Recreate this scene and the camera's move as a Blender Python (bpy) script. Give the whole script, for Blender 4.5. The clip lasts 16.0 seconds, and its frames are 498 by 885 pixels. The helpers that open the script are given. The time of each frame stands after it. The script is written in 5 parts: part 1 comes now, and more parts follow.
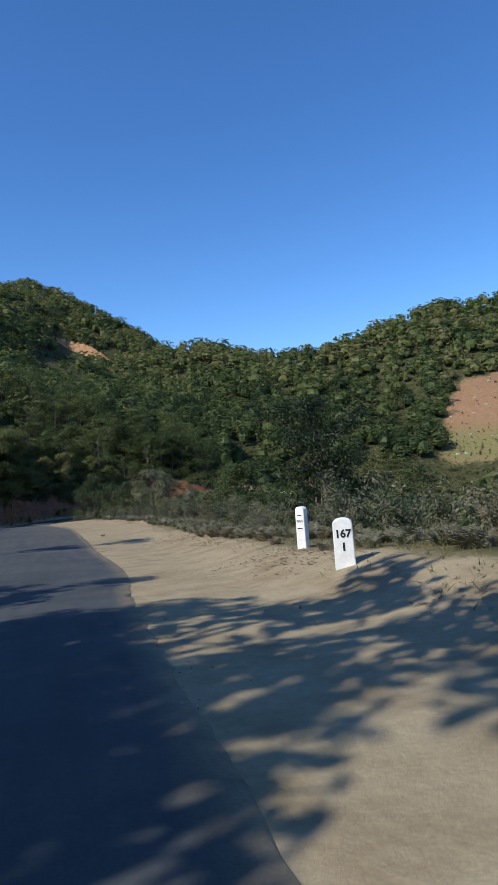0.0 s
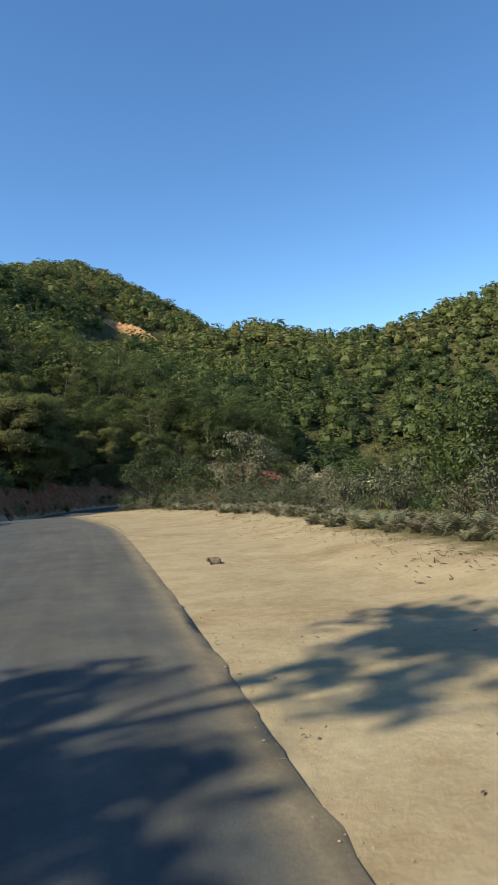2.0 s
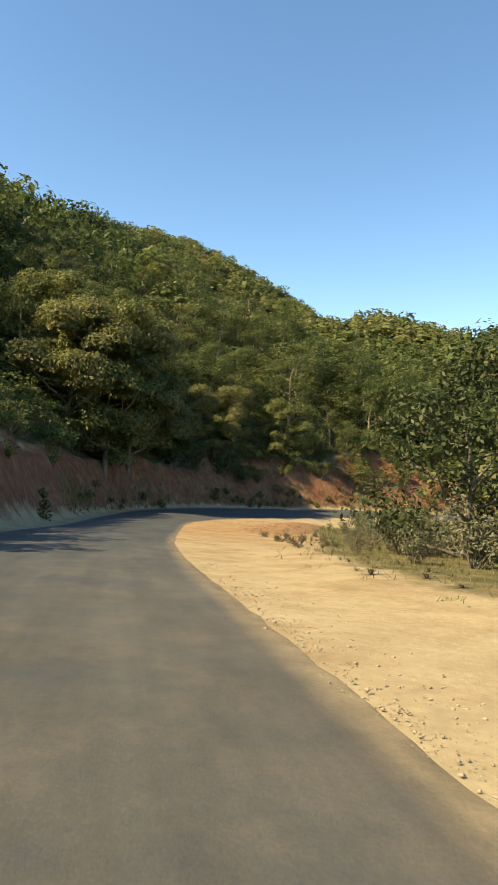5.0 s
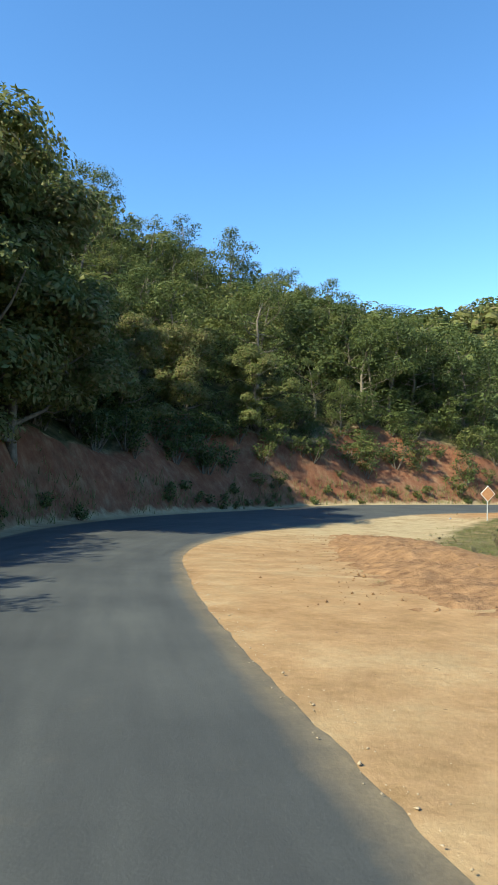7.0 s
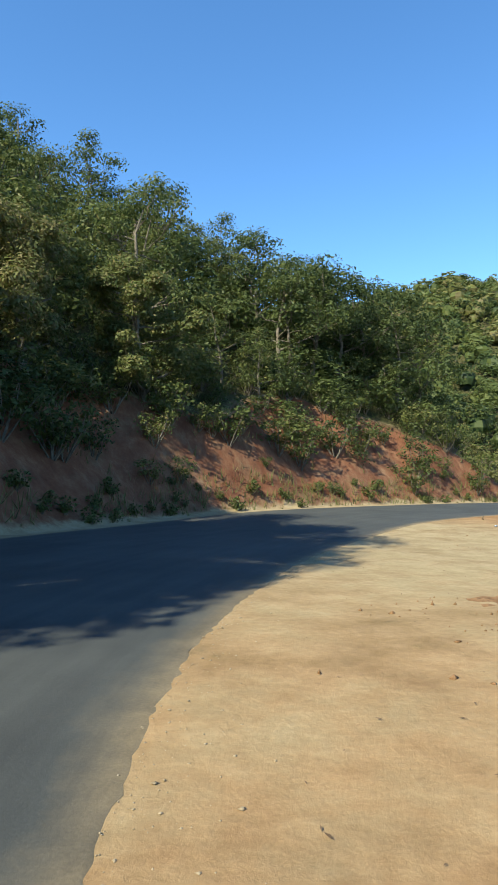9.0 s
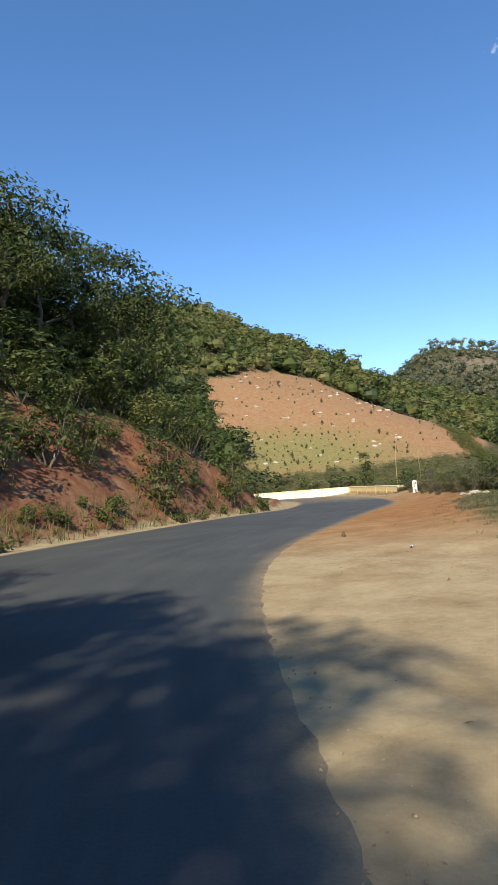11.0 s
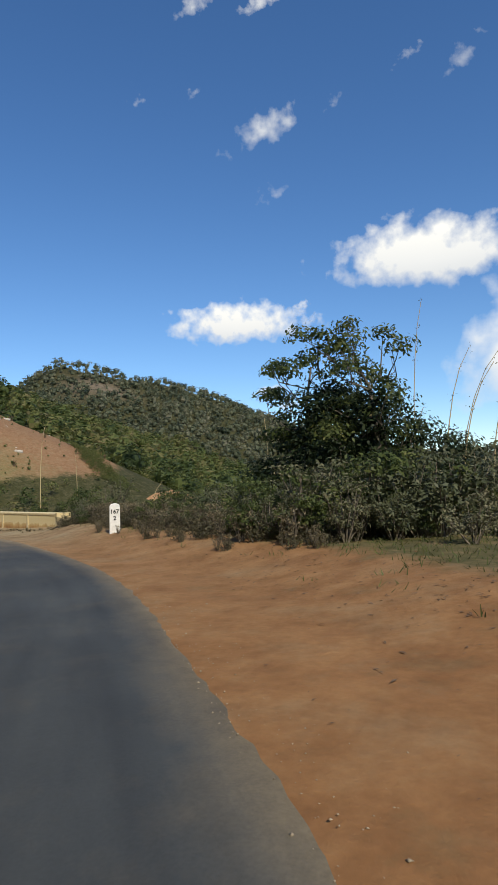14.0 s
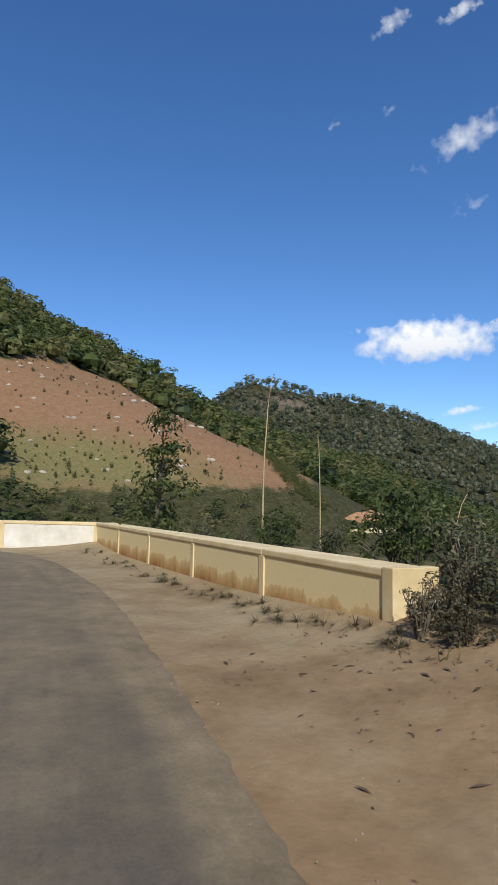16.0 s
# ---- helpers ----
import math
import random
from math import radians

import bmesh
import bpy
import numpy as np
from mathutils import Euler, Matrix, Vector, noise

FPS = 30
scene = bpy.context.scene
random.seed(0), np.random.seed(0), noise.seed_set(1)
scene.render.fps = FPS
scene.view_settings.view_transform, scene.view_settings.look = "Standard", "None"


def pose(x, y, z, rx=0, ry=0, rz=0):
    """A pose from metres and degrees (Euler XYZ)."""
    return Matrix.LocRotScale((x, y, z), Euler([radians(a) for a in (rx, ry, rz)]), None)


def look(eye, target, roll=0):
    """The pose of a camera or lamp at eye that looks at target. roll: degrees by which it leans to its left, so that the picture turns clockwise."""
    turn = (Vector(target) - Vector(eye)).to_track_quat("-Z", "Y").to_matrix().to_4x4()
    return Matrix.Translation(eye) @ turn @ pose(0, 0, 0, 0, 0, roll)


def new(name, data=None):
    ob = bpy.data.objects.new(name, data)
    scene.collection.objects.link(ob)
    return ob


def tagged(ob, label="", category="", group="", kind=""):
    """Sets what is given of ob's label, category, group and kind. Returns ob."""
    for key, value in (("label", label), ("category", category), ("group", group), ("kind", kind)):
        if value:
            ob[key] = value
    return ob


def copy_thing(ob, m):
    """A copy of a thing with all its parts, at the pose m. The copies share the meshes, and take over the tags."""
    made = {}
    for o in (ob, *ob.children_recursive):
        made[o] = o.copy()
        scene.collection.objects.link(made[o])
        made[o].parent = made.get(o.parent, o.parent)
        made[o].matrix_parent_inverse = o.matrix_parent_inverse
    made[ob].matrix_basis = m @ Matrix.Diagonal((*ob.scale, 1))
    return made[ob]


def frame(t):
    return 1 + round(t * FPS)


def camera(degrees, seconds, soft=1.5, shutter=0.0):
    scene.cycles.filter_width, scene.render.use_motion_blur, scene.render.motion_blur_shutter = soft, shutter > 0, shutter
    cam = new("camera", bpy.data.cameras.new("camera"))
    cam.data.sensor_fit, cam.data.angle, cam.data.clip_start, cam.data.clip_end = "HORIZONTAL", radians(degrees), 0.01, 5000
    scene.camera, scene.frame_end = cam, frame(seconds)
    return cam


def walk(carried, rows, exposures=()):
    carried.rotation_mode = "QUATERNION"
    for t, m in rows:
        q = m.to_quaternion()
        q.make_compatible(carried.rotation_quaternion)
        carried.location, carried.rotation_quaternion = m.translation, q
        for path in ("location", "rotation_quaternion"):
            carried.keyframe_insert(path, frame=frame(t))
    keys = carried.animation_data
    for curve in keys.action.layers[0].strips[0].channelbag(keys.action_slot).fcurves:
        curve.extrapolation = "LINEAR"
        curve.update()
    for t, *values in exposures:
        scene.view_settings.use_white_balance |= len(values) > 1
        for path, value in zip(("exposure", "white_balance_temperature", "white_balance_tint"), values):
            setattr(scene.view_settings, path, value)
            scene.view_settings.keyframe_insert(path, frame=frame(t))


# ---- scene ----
# world units are metres; x east, y north, z up
cam = camera(42.92, 16.0, soft=1.2, shutter=0.02)
PATH = [
    (0, (-0.001, -0.000, 1.449), (0.087, 19.991, 2.040), -3.48),
    (0.5, (-1.702, 6.908, 0.962), (-1.748, 26.906, 1.253), -2.75),
    (1, (-3.597, 13.960, 0.401), (-4.032, 33.955, 0.567), -1.36),
    (1.5, (-5.744, 21.369, -0.190), (-6.656, 41.347, 0.025), -2.03),
    (2, (-8.099, 28.959, -0.716), (-9.416, 48.911, -0.301), -2.77),
    (2.5, (-10.648, 36.906, -1.153), (-12.475, 56.809, -0.414), -1.18),
    (3, (-13.619, 45.414, -1.485), (-16.186, 65.216, -0.354), 1.2),
    (3.5, (-16.546, 52.891, -1.856), (-19.904, 72.583, -0.892), 3.39),
    (4, (-19.228, 59.311, -2.326), (-23.285, 78.888, -1.795), 4.99),
    (4.2, (-20.372, 61.776, -2.531), (-24.671, 81.301, -1.978), 5.1),
    (6.3, (-32.252, 90.191, -4.486), (-34.934, 109.942, -3.951), -0.1),
    (6.5, (-33.184, 92.823, -4.717), (-35.407, 112.629, -4.169), 0.17),
    (7, (-35.174, 99.425, -5.357), (-36.285, 119.317, -4.719), 1.11),
    (7.5, (-36.611, 105.240, -5.812), (-36.682, 125.163, -5.176), 0.4),
    (8, (-37.821, 110.744, -6.148), (-36.880, 130.628, -5.332), 0.34),
    (8.2, (-38.195, 112.866, -6.297), (-36.852, 132.746, -5.684), 0.48),
    (10.3, (-36.474, 130.877, -7.173), (-27.532, 148.701, -5.646), -3.11),
    (10.5, (-35.965, 132.238, -7.223), (-26.078, 149.569, -5.848), -3.71),
    (11, (-34.646, 135.492, -7.333), (-22.263, 151.142, -6.023), -4.86),
    (11.5, (-32.593, 139.058, -7.449), (-18.013, 152.686, -6.141), -4.82),
    (12, (-29.390, 143.003, -7.489), (-13.198, 154.659, -6.090), -4.82),
    (12.5, (-25.757, 146.768, -7.407), (-8.482, 156.702, -5.711), -3.06),
    (13, (-21.694, 150.116, -7.473), (-3.448, 158.197, -6.143), -3.18),
    (13.5, (-17.076, 153.271, -7.518), (1.747, 159.849, -5.969), -2.4),
    (14, (-12.116, 156.356, -7.641), (6.901, 162.409, -6.329), -2.16),
    (14.5, (-7.570, 159.233, -7.797), (11.258, 165.844, -6.455), -2.26),
    (15, (-2.896, 162.725, -7.860), (15.414, 170.646, -6.446), -1.11),
    (15.5, (1.218, 166.363, -7.855), (18.572, 176.030, -5.532), 0.64),
    (16, (4.937, 170.190, -7.927), (21.410, 181.357, -5.946), 1.07),
]
EXPOSURES = [(0, 0.25, 6000, 8), (0.5, 0.6, 6900, 7), (1.0, 0.75, 7400, 7), (1.5, 0.6, 7200, 6), (2.5, 0.85, 8000, 0), (4.0, 1.25, 11500, 8), (6.5, 1.3, 7600, -3), (8.2, 1.15, 7000, -3), (10.3, 1.1, 7300, 5), (11, 0.72, 7300, 7), (12, 0.1, 7000, 7), (14.5, 0.0, 6800, 7), (16, 0.0, 6400, 9)]
walk(cam, [(t, look(eye, target, roll)) for t, eye, target, roll in PATH], EXPOSURES)

# ---- sky and sun ----
SUN_AZ, SUN_EL = radians(229), radians(41)      # compass bearing of the sun from north, clockwise
SUN_DIR = Vector((math.sin(SUN_AZ) * math.cos(SUN_EL), math.cos(SUN_AZ) * math.cos(SUN_EL), math.sin(SUN_EL)))
world = bpy.data.worlds.new("sky")
scene.world = world
world.use_nodes = True
wn = world.node_tree
sky = wn.nodes.new("ShaderNodeTexSky")
sky.sky_type, sky.sun_disc = "NISHITA", False
sky.sun_elevation, sky.sun_rotation = SUN_EL, SUN_AZ
sky.altitude, sky.air_density, sky.dust_density, sky.ozone_density = 900, 1.0, 0.2, 4.0
wn.nodes["Background"].inputs["Strength"].default_value = 0.15
tone = wn.nodes.new("ShaderNodeHueSaturation")
tone.inputs["Hue"].default_value, tone.inputs["Saturation"].default_value = 0.505, 1.18
wn.links.new(sky.outputs["Color"], tone.inputs["Color"])
wn.links.new(tone.outputs["Color"], wn.nodes["Background"].inputs["Color"])
sun = new("sun", bpy.data.lights.new("sun", "SUN"))
sun.data.energy, sun.data.angle, sun.data.color = 4.3, radians(0.6), (1.0, 0.93, 0.81)
sun.matrix_world = look(SUN_DIR * 100, (0, 0, 0))

# ---- materials ----
def node(nt, kind, **kw):
    n = nt.nodes.new(kind)
    for k, v in kw.items():
        if k in n.inputs:
            n.inputs[k].default_value = v
    return n


def ramp(nt, fac, stops):
    r = nt.nodes.new("ShaderNodeValToRGB")
    while len(r.color_ramp.elements) < len(stops):
        r.color_ramp.elements.new(0.5)
    for e, (p, c) in zip(r.color_ramp.elements, stops):
        e.position, e.color = p, (*c, 1)
    nt.links.new(fac, r.inputs["Fac"])
    return r.outputs["Color"]


def noise_fac(nt, scale, detail=5.0, rough=0.6, stretch=None):
    co = nt.nodes.new("ShaderNodeTexCoord").outputs["Object"]
    if stretch:
        mp = nt.nodes.new("ShaderNodeMapping")
        mp.inputs["Scale"].default_value = stretch
        nt.links.new(co, mp.inputs["Vector"])
        co = mp.outputs["Vector"]
    n = node(nt, "ShaderNodeTexNoise", Scale=scale, Detail=detail, Roughness=rough)
    nt.links.new(co, n.inputs["Vector"])
    return n.outputs["Fac"]


def mixc(nt, fac, a, b, mode="MIX"):
    m = nt.nodes.new("ShaderNodeMix")
    m.data_type, m.blend_type = "RGBA", mode
    for sock, v in ((0, fac), (6, a), (7, b)):
        if isinstance(v, (int, float)):
            m.inputs[sock].default_value = v if sock == 0 else (v, v, v, 1)
        elif isinstance(v, tuple):
            m.inputs[sock].default_value = (*v, 1)
        else:
            nt.links.new(v, m.inputs[sock])
    return m.outputs[2]


def material(name, rough=0.85, spec=0.2):
    m = bpy.data.materials.new(name)
    m.use_nodes = True
    b = m.node_tree.nodes["Principled BSDF"]
    b.inputs["Roughness"].default_value = rough
    b.inputs["Specular IOR Level"].default_value = spec
    return m, m.node_tree, b


def bump(nt, b, fac, strength, dist):
    bp = node(nt, "ShaderNodeBump", Strength=strength, Distance=dist)
    nt.links.new(fac, bp.inputs["Height"])
    nt.links.new(bp.outputs["Normal"], b.inputs["Normal"])


def attr(nt, name):
    a = nt.nodes.new("ShaderNodeAttribute")
    a.attribute_name = name
    return a.outputs["Fac"]


def plain(name, dark, light, scale, rough=0.85, bump_s=0.4, bump_d=0.01, spec=0.2):
    m, nt, b = material(name, rough, spec)
    f = noise_fac(nt, scale, 8, 0.65)
    c = ramp(nt, f, [(0.3, dark), (0.7, light)])
    nt.links.new(c, b.inputs["Base Color"])
    bump(nt, b, f, bump_s, bump_d)
    return m


def make_asphalt():
    m, nt, b = material("asphalt", 0.8, 0.3)
    fine, big = noise_fac(nt, 40, 6, 0.7), noise_fac(nt, 0.35, 5)
    c = ramp(nt, big, [(0.3, (0.040, 0.044, 0.045)), (0.7, (0.066, 0.070, 0.068))])
    worn = nt.nodes.new("ShaderNodeMath")
    worn.operation = "MULTIPLY_ADD"
    nt.links.new(noise_fac(nt, 1.1, 9, 0.72), worn.inputs[0])
    worn.inputs[1].default_value = 0.7
    nt.links.new(attr(nt, "dust"), worn.inputs[2])
    span = nt.nodes.new("ShaderNodeMapRange")
    span.inputs["From Min"].default_value, span.inputs["From Max"].default_value, span.inputs["To Max"].default_value = 0.46, 1.42, 1.0
    nt.links.new(worn.outputs[0], span.inputs["Value"])
    c = mixc(nt, span.outputs["Result"], c, ramp(nt, noise_fac(nt, 2.5, 8, 0.7), [(0.3, (0.15, 0.115, 0.068)), (0.7, (0.27, 0.205, 0.12))]))
    # wheel tracks and drawn-out stains that follow the lanes
    co = nt.nodes.new("ShaderNodeCombineXYZ")
    nt.links.new(attr(nt, "lane"), co.inputs[0])
    slow = nt.nodes.new("ShaderNodeMath")
    slow.operation = "MULTIPLY"
    nt.links.new(attr(nt, "along"), slow.inputs[0])
    slow.inputs[1].default_value = 0.09
    nt.links.new(slow.outputs[0], co.inputs[1])
    track = node(nt, "ShaderNodeTexNoise", Scale=2.2, Detail=6.0, Roughness=0.62)
    nt.links.new(co.outputs[0], track.inputs["Vector"])
    c = mixc(nt, 0.75, c, ramp(nt, track.outputs["Fac"], [(0.3, (0.37, 0.37, 0.38)), (0.5, (0.5, 0.5, 0.5)), (0.72, (0.66, 0.65, 0.63))]), "OVERLAY")
    c = mixc(nt, 0.5, c, ramp(nt, fine, [(0.3, (0.38, 0.38, 0.38)), (0.7, (0.62, 0.62, 0.62))]), "OVERLAY")
    nt.links.new(c, b.inputs["Base Color"])
    bump(nt, b, fine, 0.35, 0.01)
    return m


def make_leaf(name, stops, translucent=0.3):
    m, nt, b = material(name, 0.55, 0.25)
    oi = nt.nodes.new("ShaderNodeObjectInfo")
    vary = nt.nodes.new("ShaderNodeMath")
    vary.operation = "MULTIPLY_ADD"
    nt.links.new(oi.outputs["Random"], vary.inputs[0])
    vary.inputs[1].default_value = 0.22
    nt.links.new(attr(nt, "tint"), vary.inputs[2])
    c = ramp(nt, vary.outputs[0], stops)
    nt.links.new(c, b.inputs["Base Color"])
    tr = nt.nodes.new("ShaderNodeBsdfTranslucent")
    nt.links.new(c, tr.inputs["Color"])
    mx = nt.nodes.new("ShaderNodeMixShader")
    mx.inputs[0].default_value = translucent
    nt.links.new(b.outputs[0], mx.inputs[1])
    nt.links.new(tr.outputs[0], mx.inputs[2])
    nt.links.new(mx.outputs[0], nt.nodes["Material Output"].inputs["Surface"])
    return m


ASPHALT = make_asphalt()


def make_ground():
    m, nt, b = material("ground_cover", 0.95, 0.08)
    fine, big, mid, grain = noise_fac(nt, 9, 10, 0.7), noise_fac(nt, 0.16, 4), noise_fac(nt, 1.3, 8, 0.65), noise_fac(nt, 0.55, 10, 0.72)
    streak = noise_fac(nt, 1.7, 10, 0.72, (1, 1, 0.28))

    def soft(name, wide=0.5):
        """The cover's weight, its border broken up by noise."""
        m1 = nt.nodes.new("ShaderNodeMath")
        m1.operation = "MULTIPLY_ADD"
        nt.links.new(grain, m1.inputs[0])
        m1.inputs[1].default_value = 1.6
        nt.links.new(attr(nt, name), m1.inputs[2])
        mr = nt.nodes.new("ShaderNodeMapRange")
        mr.inputs["From Min"].default_value, mr.inputs["From Max"].default_value = 1.3 - wide / 2, 1.3 + wide / 2
        nt.links.new(m1.outputs[0], mr.inputs["Value"])
        return mr.outputs["Result"]

    pale = ramp(nt, mid, [(0.3, (0.25, 0.198, 0.121)), (0.5, (0.302, 0.244, 0.152)), (0.7, (0.348, 0.286, 0.184))])
    red = ramp(nt, mid, [(0.3, (0.20, 0.092, 0.037)), (0.7, (0.32, 0.163, 0.068))])
    c = mixc(nt, soft("redness", 0.9), pale, red)
    clay = mixc(nt, big, ramp(nt, streak, [(0.3, (0.085, 0.033, 0.019)), (0.43, (0.15, 0.06, 0.035)), (0.55, (0.20, 0.094, 0.055)), (0.68, (0.29, 0.178, 0.108))]),
                ramp(nt, mid, [(0.3, (0.10, 0.04, 0.024)), (0.5, (0.16, 0.071, 0.041)), (0.7, (0.25, 0.147, 0.087))]))
    grass = ramp(nt, mid, [(0.3, (0.055, 0.058, 0.024)), (0.5, (0.10, 0.09, 0.04)), (0.7, (0.21, 0.15, 0.082))])
    floor = ramp(nt, mid, [(0.3, (0.022, 0.027, 0.011)), (0.5, (0.042, 0.046, 0.018)), (0.7, (0.085, 0.07, 0.033))])
    soil = mixc(nt, big, ramp(nt, mid, [(0.3, (0.15, 0.077, 0.042)), (0.5, (0.225, 0.124, 0.068)), (0.7, (0.33, 0.205, 0.118))]), ramp(nt, grain, [(0.3, (0.165, 0.09, 0.048)), (0.5, (0.25, 0.15, 0.082)), (0.7, (0.36, 0.24, 0.14))]))
    rock = ramp(nt, streak, [(0.3, (0.085, 0.068, 0.05)), (0.5, (0.17, 0.135, 0.10)), (0.7, (0.27, 0.225, 0.175))])
    sprout = ramp(nt, mid, [(0.3, (0.10, 0.11, 0.038)), (0.5, (0.16, 0.152, 0.058)), (0.7, (0.25, 0.185, 0.10))])
    for name, col, wide in (("grass", grass, 0.5), ("clay", clay, 0.35), ("forest", floor, 0.5), ("plot", soil, 0.4), ("sprouts", sprout, 0.9), ("crag", rock, 1.1)):
        c = mixc(nt, soft(name, wide), c, col)
    c = mixc(nt, 0.55, c, ramp(nt, fine, [(0.3, (0.42, 0.40, 0.37)), (0.68, (0.63, 0.61, 0.58))]), "OVERLAY")
    nt.links.new(c, b.inputs["Base Color"])
    add = nt.nodes.new("ShaderNodeMath")
    add.operation = "MULTIPLY_ADD"
    nt.links.new(mixc(nt, soft("clay"), 0.0, streak), add.inputs[0])
    add.inputs[1].default_value = 6.0
    nt.links.new(fine, add.inputs[2])
    bump(nt, b, add.outputs[0], 0.5, 0.03)
    return m


GROUND = make_ground()
LEAF = make_leaf("forest_leaves", [(0.0, (0.026, 0.045, 0.017)), (0.35, (0.062, 0.088, 0.028)), (0.65, (0.115, 0.142, 0.042)), (0.85, (0.165, 0.172, 0.056)), (1.0, (0.21, 0.178, 0.08))], 0.4)
DARK = make_leaf("dark_leaves", [(0.0, (0.014, 0.025, 0.010)), (0.4, (0.032, 0.048, 0.017)), (0.7, (0.06, 0.078, 0.027)), (1.0, (0.10, 0.11, 0.04))], 0.3)
# leaves of the far hill, with distance haze mixed into their colour as grey
HAZED_LEAF = make_leaf("hazed_hill_leaves", [(0.0, (0.03, 0.042, 0.024)), (0.35, (0.062, 0.078, 0.045)), (0.65, (0.115, 0.128, 0.074)), (0.85, (0.165, 0.168, 0.1)), (1.0, (0.2, 0.18, 0.12))], 0.3)
DUSTY = make_leaf("dusty_shrub_leaves", [(0.0, (0.034, 0.045, 0.024)), (0.4, (0.07, 0.083, 0.042)), (0.7, (0.115, 0.122, 0.064)), (1.0, (0.19, 0.175, 0.105))], 0.22)
WEED = make_leaf("dusty_weed_leaves", [(0.0, (0.04, 0.04, 0.021)), (0.4, (0.085, 0.077, 0.04)), (0.7, (0.14, 0.118, 0.068)), (1.0, (0.23, 0.185, 0.115))], 0.25)
BARK = plain("bark", (0.09, 0.075, 0.055), (0.22, 0.19, 0.15), 6, 0.9, 0.8, 0.03)
WHITE = plain("white_paint", (0.62, 0.61, 0.57), (0.82, 0.81, 0.78), 7, 0.6, 0.2, 0.004)
BLACK = plain("black_paint", (0.012, 0.012, 0.012), (0.03, 0.03, 0.03), 20, 0.6, 0.1, 0.002)
CREAM = plain("cream_wall_paint", (0.60, 0.46, 0.23), (0.82, 0.69, 0.43), 1.4, 0.75, 0.4, 0.01)

# ---- the lie of the land ----
def spline(pts, per=12):
    """A smooth line through the given points."""
    p = np.array(pts, float)
    p = np.vstack([2 * p[0] - p[1], p, 2 * p[-1] - p[-2]])
    out = []
    for i in range(1, len(p) - 2):
        t = np.linspace(0, 1, per, endpoint=False)[:, None]
        a, b, c, d = p[i - 1 : i + 3]
        out.append(0.5 * (2 * b + (c - a) * t + (2 * a - 5 * b + 4 * c - d) * t**2 + (3 * b - a - 3 * c + d) * t**3))
    return np.vstack(out + [p[-2][None]])


# right edge of the carriageway: x, y, height of the road, its width
ROAD_KEYS = [
    (11.0, -40.0, 2.9, 6.2), (6.0, -20.0, 1.45, 6.2), (0.8, 0.0, 0.0, 6.2), (-1.8, 9.8, -0.7, 6.0), (-3.6, 17.6, -1.3, 6.0), (-7.2, 29.3, -2.18, 6.0),
    (-10.2, 39.2, -2.75, 6.0), (-14.9, 53.0, -3.33, 6.0), (-20.1, 65.8, -4.1, 6.0), (-25.3, 77.0, -4.77, 6.0), (-30.8, 90.5, -5.97, 6.0),
    (-34.9, 104.0, -7.18, 6.0), (-37.2, 113.0, -7.76, 6.3), (-38.3, 121.0, -8.34, 7.5), (-37.5, 127.0, -8.58, 9.0), (-34.4, 134.4, -8.78, 10.0),
    (-29.8, 141.6, -8.95, 10.0), (-24.9, 146.8, -8.9, 10.0), (-17.0, 152.2, -8.98, 9.6), (-8.0, 157.9, -9.12, 9.0), (-0.8, 163.0, -9.3, 8.0),
    (5.3, 169.2, -9.37, 7.0), (10.1, 174.9, -9.42, 6.6), (14.2, 180.6, -9.46, 6.6), (17.3, 187.0, -9.5, 6.8), (16.6, 193.5, -9.5, 7.0),
    (11.5, 200.5, -9.4, 7.0), (5.0, 208.0, -9.0, 6.5), (0.0, 220.0, -8.4, 6.0), (-2.0, 240.0, -7.9, 6.0),
]
EDGE = spline(ROAD_KEYS, 44)
TAN = np.gradient(EDGE[:, :2], axis=0)
TAN /= np.linalg.norm(TAN, axis=1)[:, None]
LEFT = np.stack([-TAN[:, 1], TAN[:, 0]], 1)
CENTRE = EDGE[:, :2] + LEFT * EDGE[:, 3:4] / 2
ARC = np.r_[0, np.cumsum(np.hypot(*np.diff(EDGE[:, :2], axis=0).T))]


def lateral(x, y):
    """For places: the distance beyond the road's edge, whether on its left, the road's height there, and the station."""
    x, y = np.atleast_1d(x).astype(float), np.atleast_1d(y).astype(float)
    out, left, zr, st = (np.empty(len(x)) for _ in range(4))
    for a in range(0, len(x), 4000):
        dx, dy = x[a : a + 4000, None] - CENTRE[:, 0], y[a : a + 4000, None] - CENTRE[:, 1]
        i = (dx * dx + dy * dy).argmin(1)
        k = np.arange(len(i))
        side = dx[k, i] * LEFT[i, 0] + dy[k, i] * LEFT[i, 1]
        d = np.hypot(dx[k, i], dy[k, i])
        out[a : a + 4000], left[a : a + 4000] = d - EDGE[i, 3] / 2, side > 0
        zr[a : a + 4000], st[a : a + 4000] = EDGE[i, 2], ARC[i]
    return out, left > 0.5, zr, st


